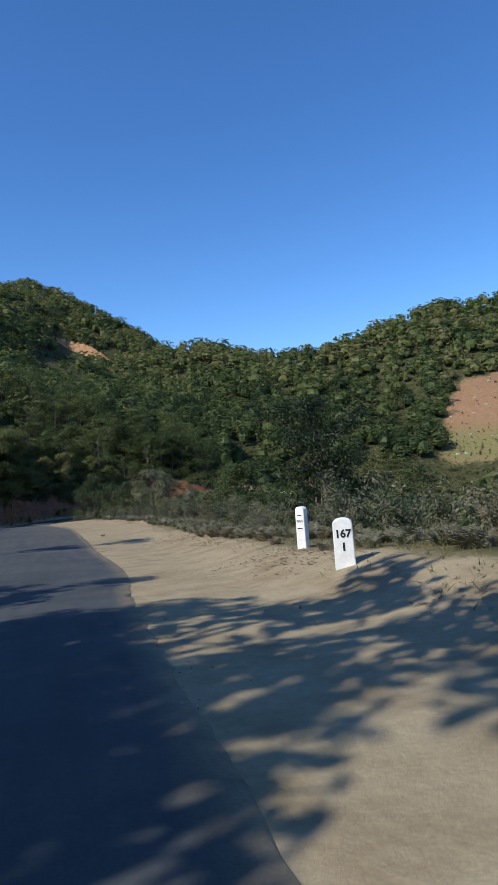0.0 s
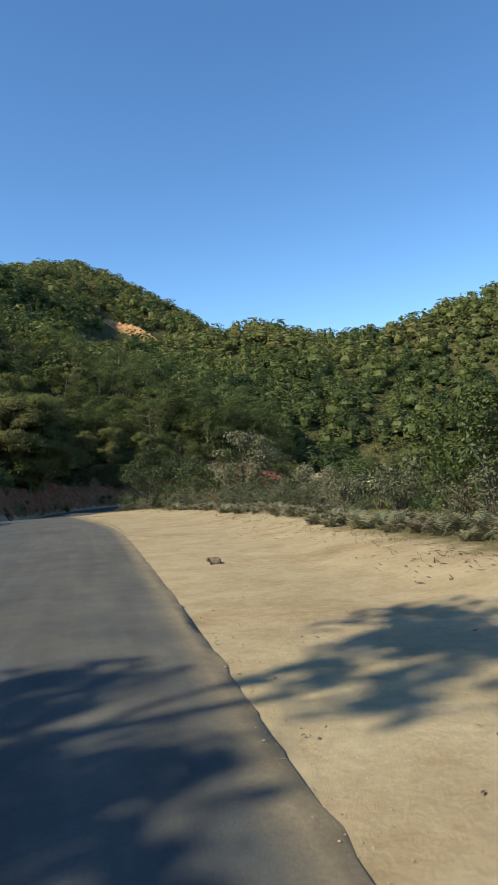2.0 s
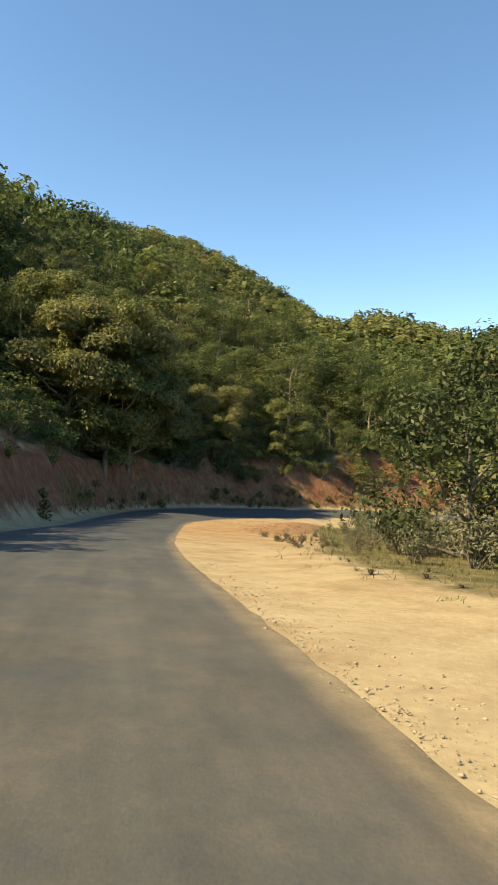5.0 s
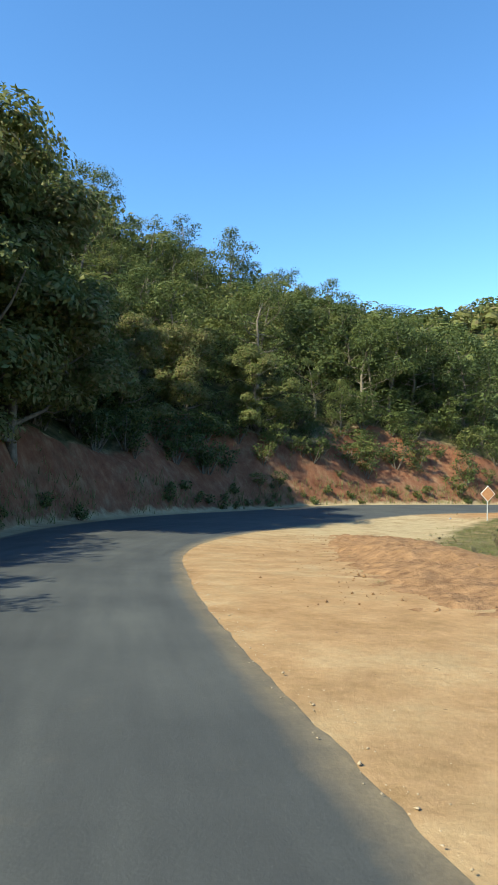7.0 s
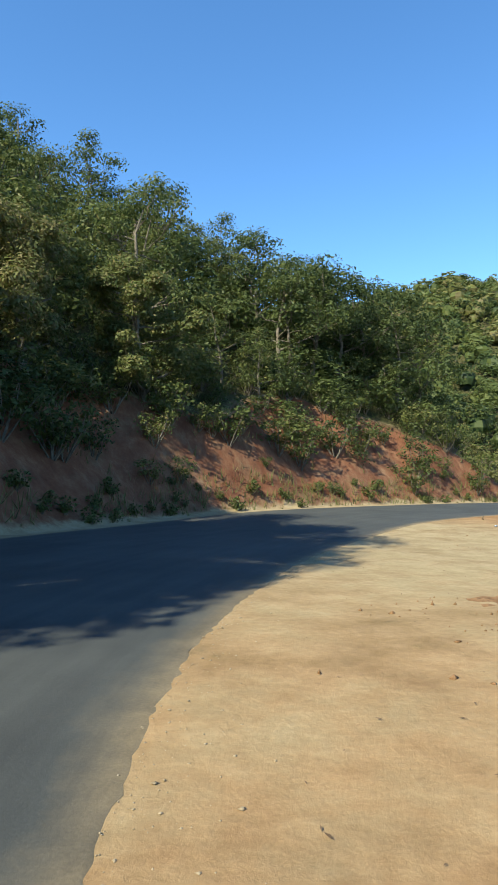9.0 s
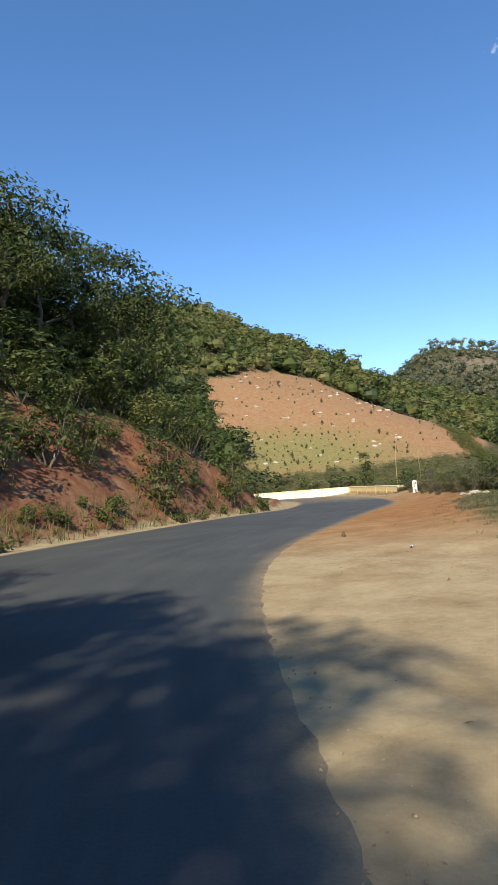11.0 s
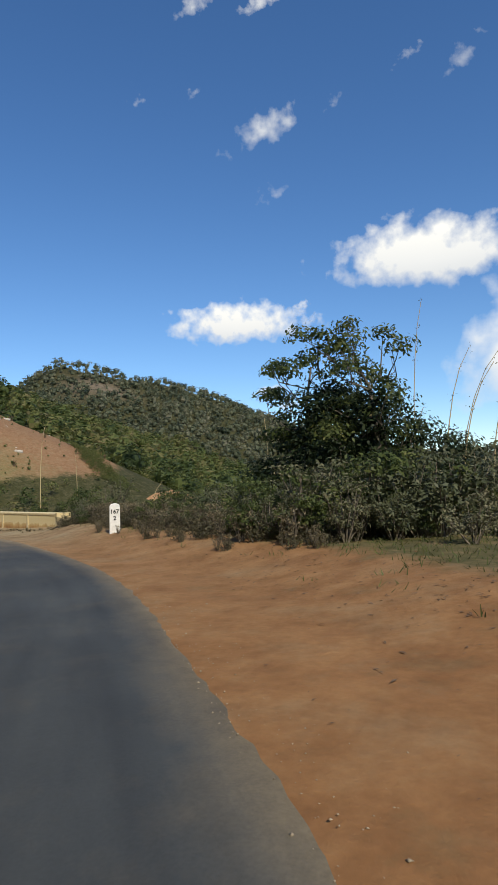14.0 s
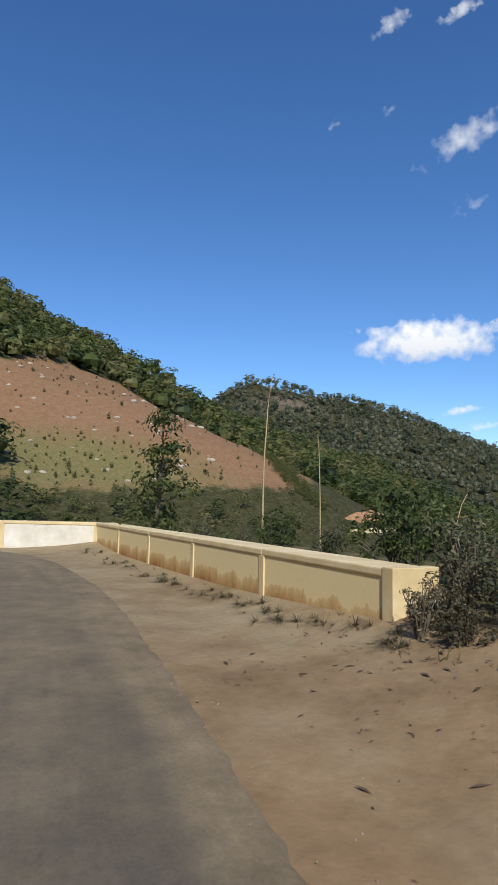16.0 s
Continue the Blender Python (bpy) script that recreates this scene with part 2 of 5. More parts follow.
# crests of the hills: x, y, height from end to end, and the fall of their flanks
CRESTS = [
    ((-330, 760, 215), (-205, 632, 186), 0.62),
    ((-205, 632, 186), (-165, 470, 98), 0.66),
    ((-165, 470, 98), (-90, 458, 74), 0.5),
    ((-90, 458, 74), (-28, 477, 84), 0.48),
    ((-28, 477, 84), (36, 455, 70), 0.46),
    ((36, 455, 70), (108, 475, 88), 0.60),
    ((108, 475, 88), (150, 486, 106), 0.60),
    ((150, 486, 106), (232, 522, 119), 0.60),
    ((232, 522, 119), (330, 505, 76), 0.55),
    ((262, 464, 85), (275, 440, 75), 1.0),
    ((232, 522, 119), (156, 388, 46), 0.5),
    ((156, 388, 46), (168, 338, 31), 0.5),
    ((168, 338, 31), (168, 292, 2), 0.5),
    ((168, 292, 2), (168, 262, -24), 0.6),
    ((330, 505, 76), (545, 600, 90), 0.40),
    ((545, 600, 90), (715, 640, 118), 0.42),
    ((715, 640, 118), (748, 668, 172), 0.8),
    ((748, 668, 172), (765, 618, 157), 0.8),
    ((765, 618, 157), (815, 520, 132), 0.45),
    ((815, 520, 132), (880, 370, 72), 0.36),
    ((880, 370, 72), (905, 235, 30), 0.36),
    ((905, 235, 30), (900, 150, 24), 0.3),
    ((900, 150, 24), (640, -260, 45), 0.3),
    ((640, -260, 45), (200, -520, 60), 0.3),
    ((-140, 240, 62), (-205, 632, 186), 1.15),
    ((-140, 240, 62), (-104, 192, 40), 0.55),
    ((-104, 192, 40), (-60, 188, 14.5), 0.55),
    ((-60, 188, 14.5), (-34, 193, 11), 0.58),
    ((-34, 193, 11), (-19, 191, 13), 0.6),
    ((-140, 240, 62), (-112, 90, 40), 0.55),
    ((-112, 90, 36), (-72, -20, 24), 0.5),
    ((-72, -20, 24), (-60, -300, 50), 0.5),
    ((-60, -300, 50), (200, -520, 60), 0.4),
    ((-400, 100, 120), (-330, 760, 215), 0.4),
    ((-330, 760, 215), (300, 1100, 60), 0.5),
]
VALLEY = -26.0


def smooth(a, b, v):
    t = np.clip((v - a) / (b - a), 0, 1)
    return t * t * (3 - 2 * t)


def waves(x, y):
    """Gullies and swells of the hillsides, about -1 to 1."""
    return (np.sin(x / 23 + 1.3 * np.sin(y / 31)) * np.sin(y / 19 + 1.1 * np.sin(x / 27)) * 0.6
            + np.sin(x / 9.1 + y / 13.7 + 2 * np.sin(y / 21)) * 0.25 + np.sin(x / 5.3 - y / 4.1) * 0.1)


def hills(x, y):
    best = np.full(len(x), VALLEY)
    for (x0, y0, z0), (x1, y1, z1), fall in CRESTS:
        vx, vy = x1 - x0, y1 - y0
        t = np.clip(((x - x0) * vx + (y - y0) * vy) / (vx * vx + vy * vy), 0, 1)
        d = np.hypot(x - x0 - t * vx, y - y0 - t * vy)
        h = z0 + t * (z1 - z0) - fall * (np.sqrt(d * d + 144) - 12)
        k = 6.0
        best = np.maximum(best, h) + np.maximum(k - np.abs(best - h), 0) ** 2 / (4 * k)
    return best + 3.0 * waves(x, y) * smooth(0, 60, best - VALLEY)


def flat_width(st):
    """Breadth of the bare dirt beside the right edge, by station."""
    return np.interp(st, FLAT_S, FLAT_W)


FLAT_S, FLAT_W = [0, 41, 58, 82, 110, 121, 128, 135, 150, 165, 180, 192, 205, 218, 237, 300], [6, 4.8, 3.8, 5.2, 6, 5, 3, 3.4, 7, 8, 8, 6.5, 4.2, 4, 3, 3]
BANK_S, BANK_H = [0, 60, 105, 128, 154, 170, 215, 224, 232, 330], [2.2, 0.9, 2.0, 3.4, 4.4, 4.9, 4.6, 4.2, 0.5, 0.4]


def VERGE(st):
    """How much the overgrown lip stands above the road, by station."""
    return np.interp(st, [0, 40, 70, 120, 150, 195, 215, 240, 300], [1.4, 1.4, 0.9, 0.5, 0.3, 0.3, 0.8, 1.15, 0.5])


# corners of the cleared plot on the far hillside
PLOT = [(88, 292), (97, 308), (107, 337), (123, 361), (150, 374), (180, 381), (206, 376), (226, 362), (238, 342), (236, 316), (213, 290), (188, 270), (172, 261), (155, 259), (136, 265), (124, 270), (115, 276), (106, 282), (97, 287)]


def within(x, y, corners):
    """Distance inside the outline, negative outside."""
    best, odd = np.full(len(x), 1e9), np.zeros(len(x), bool)
    for (x0, y0), (x1, y1) in zip(corners, corners[1:] + corners[:1]):
        vx, vy = x1 - x0, y1 - y0
        t = np.clip(((x - x0) * vx + (y - y0) * vy) / (vx * vx + vy * vy), 0, 1)
        best = np.minimum(best, np.hypot(x - x0 - t * vx, y - y0 - t * vy))
        if vy:
            odd ^= ((y0 > y) != (y1 > y)) & (x < x0 + vx * (y - y0) / vy)
    return np.where(odd, best, -best)


def land(x, y, full=False):
    """Height of the ground and, in full, the weights of its covers."""
    x, y = np.atleast_1d(x).astype(float), np.atleast_1d(y).astype(float)
    d, left, zr, st = lateral(x, y)
    nat = hills(x, y)
    w = waves(x * 3.1, y * 3.1)
    # left: a narrow verge, the cut, and the slope above it
    hb = np.interp(st, BANK_S, BANK_H) * (1 + 0.2 * w + 0.16 * waves(x * 6.7 + 3, y * 6.7))
    foot = 1.5 + 0.35 * waves(x * 5, y * 5)
    cut = np.clip(d - foot, 0, None) * (np.interp(st, [180, 192], [2.0, 1.45]) + 0.5 * waves(x * 2.3 + 40, y * 2.3))
    above = hb + np.interp(st, [0, 150, 160, 170, 223, 233, 300], [0.42, 0.42, 0.5, 0.72, 0.72, 0.12, 0.12]) * np.clip(d - foot - hb / 1.7, 0, None)
    cut += smooth(0.1, 1.2, d - foot) * (0.75 * waves(x * 6.1, y * 6.1 + 5) + 0.35 * waves(x * 14, y * 14))
    upto = np.minimum(np.maximum(cut, 0), above) + zr - 0.04 + 0.25 * waves(x * 7, y * 7) * smooth(1.5, 3, d)
    blend = smooth(20, 52, d)
    zl = upto * (1 - blend) + np.maximum(nat, zr - 3) * blend
    # right: bare dirt, an overgrown lip, then the fall to the valley
    fw = flat_width(st) + 0.5 * waves(x * 4, y * 4)
    lip = fw + 4.5
    zfall = zr - 0.03 + 0.42 * smooth(fw - 2.2, fw + 0.6, d) * VERGE(st) - 0.01 * np.clip(d, 0, lip) - 0.42 * np.clip(d - lip, 0, None)
    b2 = smooth(10, 70, d)
    zrgt = np.maximum(zfall, nat * b2 + (1 - b2) * zfall)
    zrgt += 0.055 * waves(x * 9, y * 9) * smooth(1.0, 4.0, d)
    z = np.where(left, zl, zrgt)
    z = np.where(d < 0.3, zr - 0.03 - 0.06 * smooth(-0.35, -0.9, d), z)
    # covers, each about 0.5 at its border
    def edge(v, wide):
        return np.clip(0.5 + v / wide, 0, 1)

    inside = within(x, y, PLOT)
    plot = edge(inside, 4)
    cov = {
        "clay": np.where(left, edge(d - foot - 0.1, 0.6) * edge(above - cut + 0.6, 1.2), 0.0),
        "forest": np.where(left, edge(cut - above - 0.6, 1.2), edge(d - fw - 5, 3)) * (1 - plot),
        "grass": np.where(left, 0.0, edge(d - fw - 0.4, 1.6)),
        "plot": plot,
        "sprouts": 0.9 * plot * np.clip((16 - z) / 9, 0, 1) * np.clip((152 - x) / 30, 0, 1),
    }
    field = edge(1 - np.hypot((x - 430) / 100, (y - 332) / 26), 0.5)
    cov["sprouts"], cov["forest"] = np.maximum(cov["sprouts"], 0.9 * field), cov["forest"] * (1 - field)
    crag = edge(1 - np.hypot((x - 688) / 34, (y - 580) / 48), 1.1)
    cov["crag"] = crag
    scar = edge(1 - np.hypot((x + 115) / 30, (y - 473) / 8), 0.5)
    cov["clay"], cov["forest"] = np.maximum(cov["clay"], scar), cov["forest"] * (1 - scar)
    return (z, cov) if full else z


def axis_steps(lo, a, b, hi, fine):
    """Grid lines: fine between a and b, ever wider outwards."""
    mid = list(np.arange(a, b + fine / 2, fine))
    s, v = fine, a
    while v > lo:
        s *= 1.07
        v -= s
        mid.insert(0, v)
    s, v = fine, mid[-1]
    while v < hi:
        s *= 1.07
        v += s
        mid.append(v)
    return np.array(mid)


def build_ground():
    xs, ys = axis_steps(-2600, -66, 40, 2600, 0.7), axis_steps(-2600, -6, 200, 2900, 0.7)
    gx, gy = np.meshgrid(xs, ys)
    z, cov = land(gx.ravel(), gy.ravel(), True)
    nx, ny = len(xs), len(ys)
    verts = np.stack([gx.ravel(), gy.ravel(), z], 1)
    i = (np.arange(ny - 1)[:, None] * nx + np.arange(nx - 1)).ravel()
    me = mesh_from(verts, np.stack([i, i + 1, i + nx + 1, i + nx], 1), [GROUND])
    for name, values in cov.items():
        add_attr(me, name, values)
    _, left, _, st = lateral(verts[:, 0], verts[:, 1])
    add_attr(me, "redness", np.where(left, 0.1, np.interp(st, RED_S, RED_W)))
    ob = new("ground", me)
    tagged(ob, "bare tan roadside dirt, red clay cuts and forested hillsides", "ground", kind="structure")
    return ob


RED_S, RED_W = [0, 60, 100, 128, 140, 148, 156, 172, 180, 187, 196, 203, 210, 234, 246, 260], [0.05, 0.05, 0.08, 0.12, 0.2, 0.42, 0.55, 0.5, 0.18, 0.04, 0.12, 0.7, 1.0, 0.75, 0.12, 0.05]


def mesh_from(verts, faces, mats, shade=True):
    """A mesh from arrays of places and of faces that all have the same number of corners."""
    me = bpy.data.meshes.new("mesh")
    n, k = faces.shape
    me.vertices.add(len(verts))
    me.vertices.foreach_set("co", np.ascontiguousarray(verts, np.float32).ravel())
    me.loops.add(n * k)
    me.loops.foreach_set("vertex_index", np.ascontiguousarray(faces, np.int32).ravel())
    me.polygons.add(n)
    me.polygons.foreach_set("loop_start", np.arange(0, n * k, k, dtype=np.int32))
    if shade:
        me.polygons.foreach_set("use_smooth", np.ones(n, bool))
    for m in mats:
        me.materials.append(m)
    me.update(calc_edges=True)
    return me


def add_attr(me, name, values):
    a = me.attributes.new(name, "FLOAT", "POINT")
    a.data.foreach_set("value", np.ascontiguousarray(values, np.float32))


ground = build_ground()


def build_road():
    n, m = len(EDGE), 19
    rows, dust, lane = [], [], []
    rng = np.random.default_rng(3)
    for j in range(m):
        u = 0.5 - 0.5 * math.cos(math.pi * j / (m - 1))
        off = LEFT * (EDGE[:, 3:4] * u)
        edge = 0.0 if 0 < j < m - 1 else 0.07
        wob = edge * (0.35 * waves(EDGE[:, 0] * 3, EDGE[:, 1] * 3) + 0.5 * waves(EDGE[:, 0] * 19, EDGE[:, 1] * 19) + 0.3 * rng.normal(size=n))
        p = EDGE[:, :2] + off + LEFT * wob[:, None]
        crown = 0.05 * (1 - (2 * u - 1) ** 2) - 0.018
        rows.append(np.c_[p, lateral(p[:, 0], p[:, 1])[2] + (crown if not edge else -0.034)])
        dust.append(np.clip(0.85 - np.minimum(u, 1 - u) * EDGE[:, 3] / 0.5, 0.04, 1) + np.interp(ARC, [0, 62, 84, 118, 134, 150, 200, 234, 244, 330], [0.05, 0.1, 0.27, 0.27, 0.15, 0.0, 0.0, 0.1, 1.0, 1.0]) * (1 - 0.7 * u))
        lane.append(u * EDGE[:, 3])
    verts = np.stack(rows, 1).reshape(-1, 3)
    i = (np.arange(n - 1)[:, None] * m + np.arange(m - 1)).ravel()
    me = mesh_from(verts, np.stack([i, i + m, i + m + 1, i + 1], 1), [ASPHALT])
    add_attr(me, "dust", np.stack(dust, 1).ravel())
    add_attr(me, "lane", np.stack(lane, 1).ravel())
    add_attr(me, "along", np.repeat(ARC, m))
    ob = new("road", me)
    tagged(ob, "worn grey asphalt mountain road with dusty crumbling edges", "road", kind="structure")


build_road()

# ---- foliage ----
def unit(v):
    return v / np.linalg.norm(v, axis=-1, keepdims=True)


def blades(rng, p, out, size, long=1.0, flop=0.35, loose=0.5):
    """Leaf blades, four corners each, at the places p, facing about the ways out."""
    n = len(p)
    nrm = unit(out + rng.normal(size=(n, 3)) * loose + (0, 0, flop))
    a = unit(np.cross(nrm, rng.normal(size=(n, 3))))
    b = np.cross(nrm, a)
    s = size * rng.uniform(0.6, 1.4, (n, 1))
    q = np.stack([p - a * s * long, p - b * s * 0.45 + nrm * s * 0.15, p + a * s * long, p + b * s * 0.45 + nrm * s * 0.15], 1)
    return q.reshape(-1, 3)


def leaves_on(rng, centres, radii, count, size, inner=0.6, loose=0.5, flop=0.35):
    """Blades through the outer part of the given lobes."""
    w = radii.prod(1) ** (2 / 3)
    lob = rng.choice(len(centres), count, p=w / w.sum())
    v = unit(rng.normal(size=(count, 3)))
    v[:, 2] = np.where(v[:, 2] < -0.45, -v[:, 2], v[:, 2])
    p = centres[lob] + v * radii[lob] * rng.uniform(inner, 1.12, (count, 1))
    return blades(rng, p, v, size, 1.0, flop, loose)


def lump(rng, at, size):
    """An uneven closed leaf mass: the top and sides of a rounded block, four facets a side."""
    g = np.array([-1.0, 0.0, 1.0])
    shift = rng.normal(0, 0.13, (3, 3, 3))
    quads = []
    for axis, sign in ((2, 1), (0, 1), (0, -1), (1, 1), (1, -1)):
        for i in range(2):
            for j in range(2):
                for a, b in ((i, j), (i + 1, j), (i + 1, j + 1), (i, j + 1)):
                    p = np.insert(np.array([g[a], g[b]]), axis, sign)
                    q = tuple((p + 1).astype(int))
                    quads.append(p / np.linalg.norm(p) * (1 + shift[q]))
    return np.array(quads) * size + at


def far_tree(rng, count, blade, cores=1):
    """A distant tree of unit height: leafy lobes over a low dark heart."""
    k = rng.integers(4, 7)
    c = np.stack([rng.normal(0, 0.16, k), rng.normal(0, 0.16, k), rng.uniform(0.16, 0.8, k)], 1)
    c[0] = (0, 0, 0.8)
    r = rng.uniform(0.17, 0.29, (k, 1)) * np.array([1, 1, 0.85])
    skin = [leaves_on(rng, c, r, count, blade, 0.8, 0.42, 0.2)]
    if cores:
        skin.append(lump(rng, np.array([0, 0, 0.46]), np.array([0.2, 0.2, 0.3])))
    return np.concatenate(skin)


def woods(name, places, sizes, tints, label, protos, category="forest", widen=1.0, mat=None):
    """Many plants too far or too many to count, in one mesh."""
    rng = np.random.default_rng(11)
    vs, ts = [], []
    for (x, y, z), s, t in zip(places, sizes, tints):
        p = protos[rng.integers(len(protos))]
        a = rng.uniform(0, 6.283)
        ca, sa = math.cos(a), math.sin(a)
        w = s * rng.uniform(0.85, 1.3) * widen
        vs.append(np.stack([(p[:, 0] * ca - p[:, 1] * sa) * w + x, (p[:, 0] * sa + p[:, 1] * ca) * w + y, p[:, 2] * s + z], 1))
        ts.append(np.repeat(np.clip(min(t, 0.66) + rng.normal(0, 0.09, len(p) // 4), 0, 0.8), 4))
    v = np.concatenate(vs)
    me = mesh_from(v, np.arange(len(v)).reshape(-1, 4), [mat or LEAF], shade=False)
    add_attr(me, "tint", np.concatenate(ts))
    return tagged(new(name, me), label, category, kind="stuff")


def tube(path, radii, sides=6):
    """Corners and quads of a tapering bent stem."""
    path, n = np.asarray(path, float), len(path)
    d = unit(np.gradient(path, axis=0))
    up = np.where(np.abs(d[:, 2:3]) > 0.9, np.array([[1.0, 0, 0]]), np.array([[0, 0, 1.0]]))
    a = unit(np.cross(d, up))
    b = np.cross(d, a)
    th = np.arange(sides) * 2 * math.pi / sides
    ring = a[:, None] * np.cos(th)[None, :, None] + b[:, None] * np.sin(th)[None, :, None]
    v = (path[:, None] + ring * np.asarray(radii, float)[:, None, None]).reshape(-1, 3)
    i, j = np.meshgrid(np.arange(n - 1), np.arange(sides), indexing="ij")
    k = (j + 1) % sides
    f = np.stack([i * sides + j, i * sides + k, (i + 1) * sides + k, (i + 1) * sides + j], -1).reshape(-1, 4)
    return v, f


def joined(pieces):
    vs, fs, n = [], [], 0
    for v, f in pieces:
        vs.append(v)
        fs.append(f + n)
        n += len(v)
    return np.concatenate(vs), np.concatenate(fs)


def part(name, me, parent, label=""):
    ob = new(name, me)
    ob.parent = parent
    return tagged(ob, label)


def leaf_part(name, quads, tint, rng, parent, label="", mat=None):
    me = mesh_from(quads, np.arange(len(quads)).reshape(-1, 4), [mat or LEAF], shade=False)
    add_attr(me, "tint", np.repeat(np.clip(tint + rng.normal(0, 0.14, len(quads) // 4), 0, 1), 4))
    return part(name, me, parent, label)


def build_tree(name, label, seed, height, base, spread, limbs, count, leaf, tint, lean=(0, 0), lobe=0.16, group="", mat=None):
    """A tree: bent tapering trunk with limbs, and a crown of leaf clumps at their ends. Stands at the origin."""
    r = np.random.default_rng(seed)
    top = bpy.data.objects.new(name, None)
    scene.collection.objects.link(top)
    n = 7
    t = np.linspace(0, 1, n)[:, None]
    wob = np.cumsum(r.normal(0, 0.03 * height, (n, 2)), axis=0) * t
    trunk = np.c_[np.array(lean)[None] * height * t**1.4 + wob, t * height * 0.88 - 0.4]
    r0 = 0.018 * height + 0.03
    wood = [tube(trunk, r0 * (1 - 0.82 * t[:, 0]), 7)]
    centres, radii = [trunk[-1] + (0, 0, 0.02 * height)], [lobe * height]
    for k in range(limbs):
        u = base + (0.95 - base) * (k + r.uniform(0, 0.9)) / limbs
        at = np.array([np.interp(u, t[:, 0], trunk[:, a]) for a in range(3)])
        az, reach = k * 2.4 + r.uniform(-0.5, 0.5), spread * height * r.uniform(0.6, 1.1) * (1.15 - 0.75 * abs(u - base - 0.25))
        q = np.linspace(0, 1, 5)[:, None]
        end = np.array([math.cos(az) * reach, math.sin(az) * reach, reach * r.uniform(0.25, 0.85)])
        limb = at + end * q + np.c_[r.normal(0, 0.02 * height, (5, 2)), -0.06 * height * np.sin(q[:, 0] * math.pi)] * q
        wood.append(tube(limb, r0 * (1 - 0.8 * u) * 0.6 * (1 - 0.8 * q[:, 0]), 5))
        for e in (1.0, 0.66):
            c = limb[-1] * e + limb[0] * (1 - e) + r.normal(0, 0.035 * height, 3)
            centres.append(c)
            radii.append(lobe * height * r.uniform(0.55, 1.0) * (0.75 if e < 1 else 1))
            wood.append(tube([limb[2], (limb[2] + c) / 2 + r.normal(0, 0.02 * height, 3), c], [r0 * 0.16, r0 * 0.1, r0 * 0.04], 4))
    v, f = joined(wood)
    part("trunk", mesh_from(v, f, [BARK]), top)
    c, rad = np.array(centres), np.array(radii)[:, None] * np.array([1, 1, 0.72])
    leaf_part("crown", leaves_on(r, c, rad, count, leaf, 0.35), tint, r, top, mat=mat)
    return tagged(top, label, "tree", group)


def build_bush(name, label, seed, height, wide, count, leaf, tint, group, category="bush", stems=9, mat=None):
    r = np.random.default_rng(seed)
    top = bpy.data.objects.new(name, None)
    scene.collection.objects.link(top)
    wood, centres, radii = [], [], []
    for k in range(stems):
        az, reach = k * 2.4 + r.uniform(-0.4, 0.4), wide * r.uniform(0.1, 0.5)
        end = np.array([math.cos(az) * reach, math.sin(az) * reach, height * r.uniform(0.45, 0.92)])
        q = np.linspace(0, 1, 4)[:, None]
        p = end * q + r.normal(0, 0.04 * height, (4, 3)) * q + (0, 0, -0.12)
        wood.append(tube(p, 0.018 * height * (1 - 0.8 * q[:, 0]) + 0.004, 3))
        for e in (1.0, 0.6):
            centres.append(p[-1] * e + p[0] * (1 - e))
            radii.append(wide * r.uniform(0.12, 0.24))
    v, f = joined(wood)
    tagged(part("branchwork", mesh_from(v, f, [BARK]), top), kind="stuff")
    leaf_part("foliage", leaves_on(r, np.array(centres), np.array(radii)[:, None] * np.array([1, 1, 0.8]), count, leaf, 0.2), tint, r, top, mat=mat)
    return tagged(top, label, category, group)


def build_fern(name, label, seed, size, fronds, tint, group, category="fern", mat=None):
    """Arching fronds or grass blades from one root."""
    r = np.random.default_rng(seed)
    top = bpy.data.objects.new(name, None)
    scene.collection.objects.link(top)
    vs = []
    for k in range(fronds):
        az, el, ln = r.uniform(0, 6.283), r.uniform(0.5, 1.35), size * r.uniform(0.6, 1.1)
        q = np.linspace(0, 1, 7)
        p = np.stack([np.cos(az) * np.cos(el) * q * ln * (1 + 0.5 * q), np.sin(az) * np.cos(el) * q * ln * (1 + 0.5 * q), np.sin(el) * q * ln - 0.55 * ln * q**2], 1)
        side = np.array([-math.sin(az), math.cos(az), 0])
        for j in range(6):
            w = 0.11 * size * (1 - q[j] * 0.8) * (0.5 if category == "fern" else 0.18)
            vs += [p[j] - side * w, p[j + 1] - side * w * 0.5, p[j + 1] + side * w * 0.5, p[j] + side * w]
    leaf_part("frond_crown" if category == "fern" else "tuft", np.array(vs), tint, r, top, mat=mat)
    return tagged(top, label, category, group)


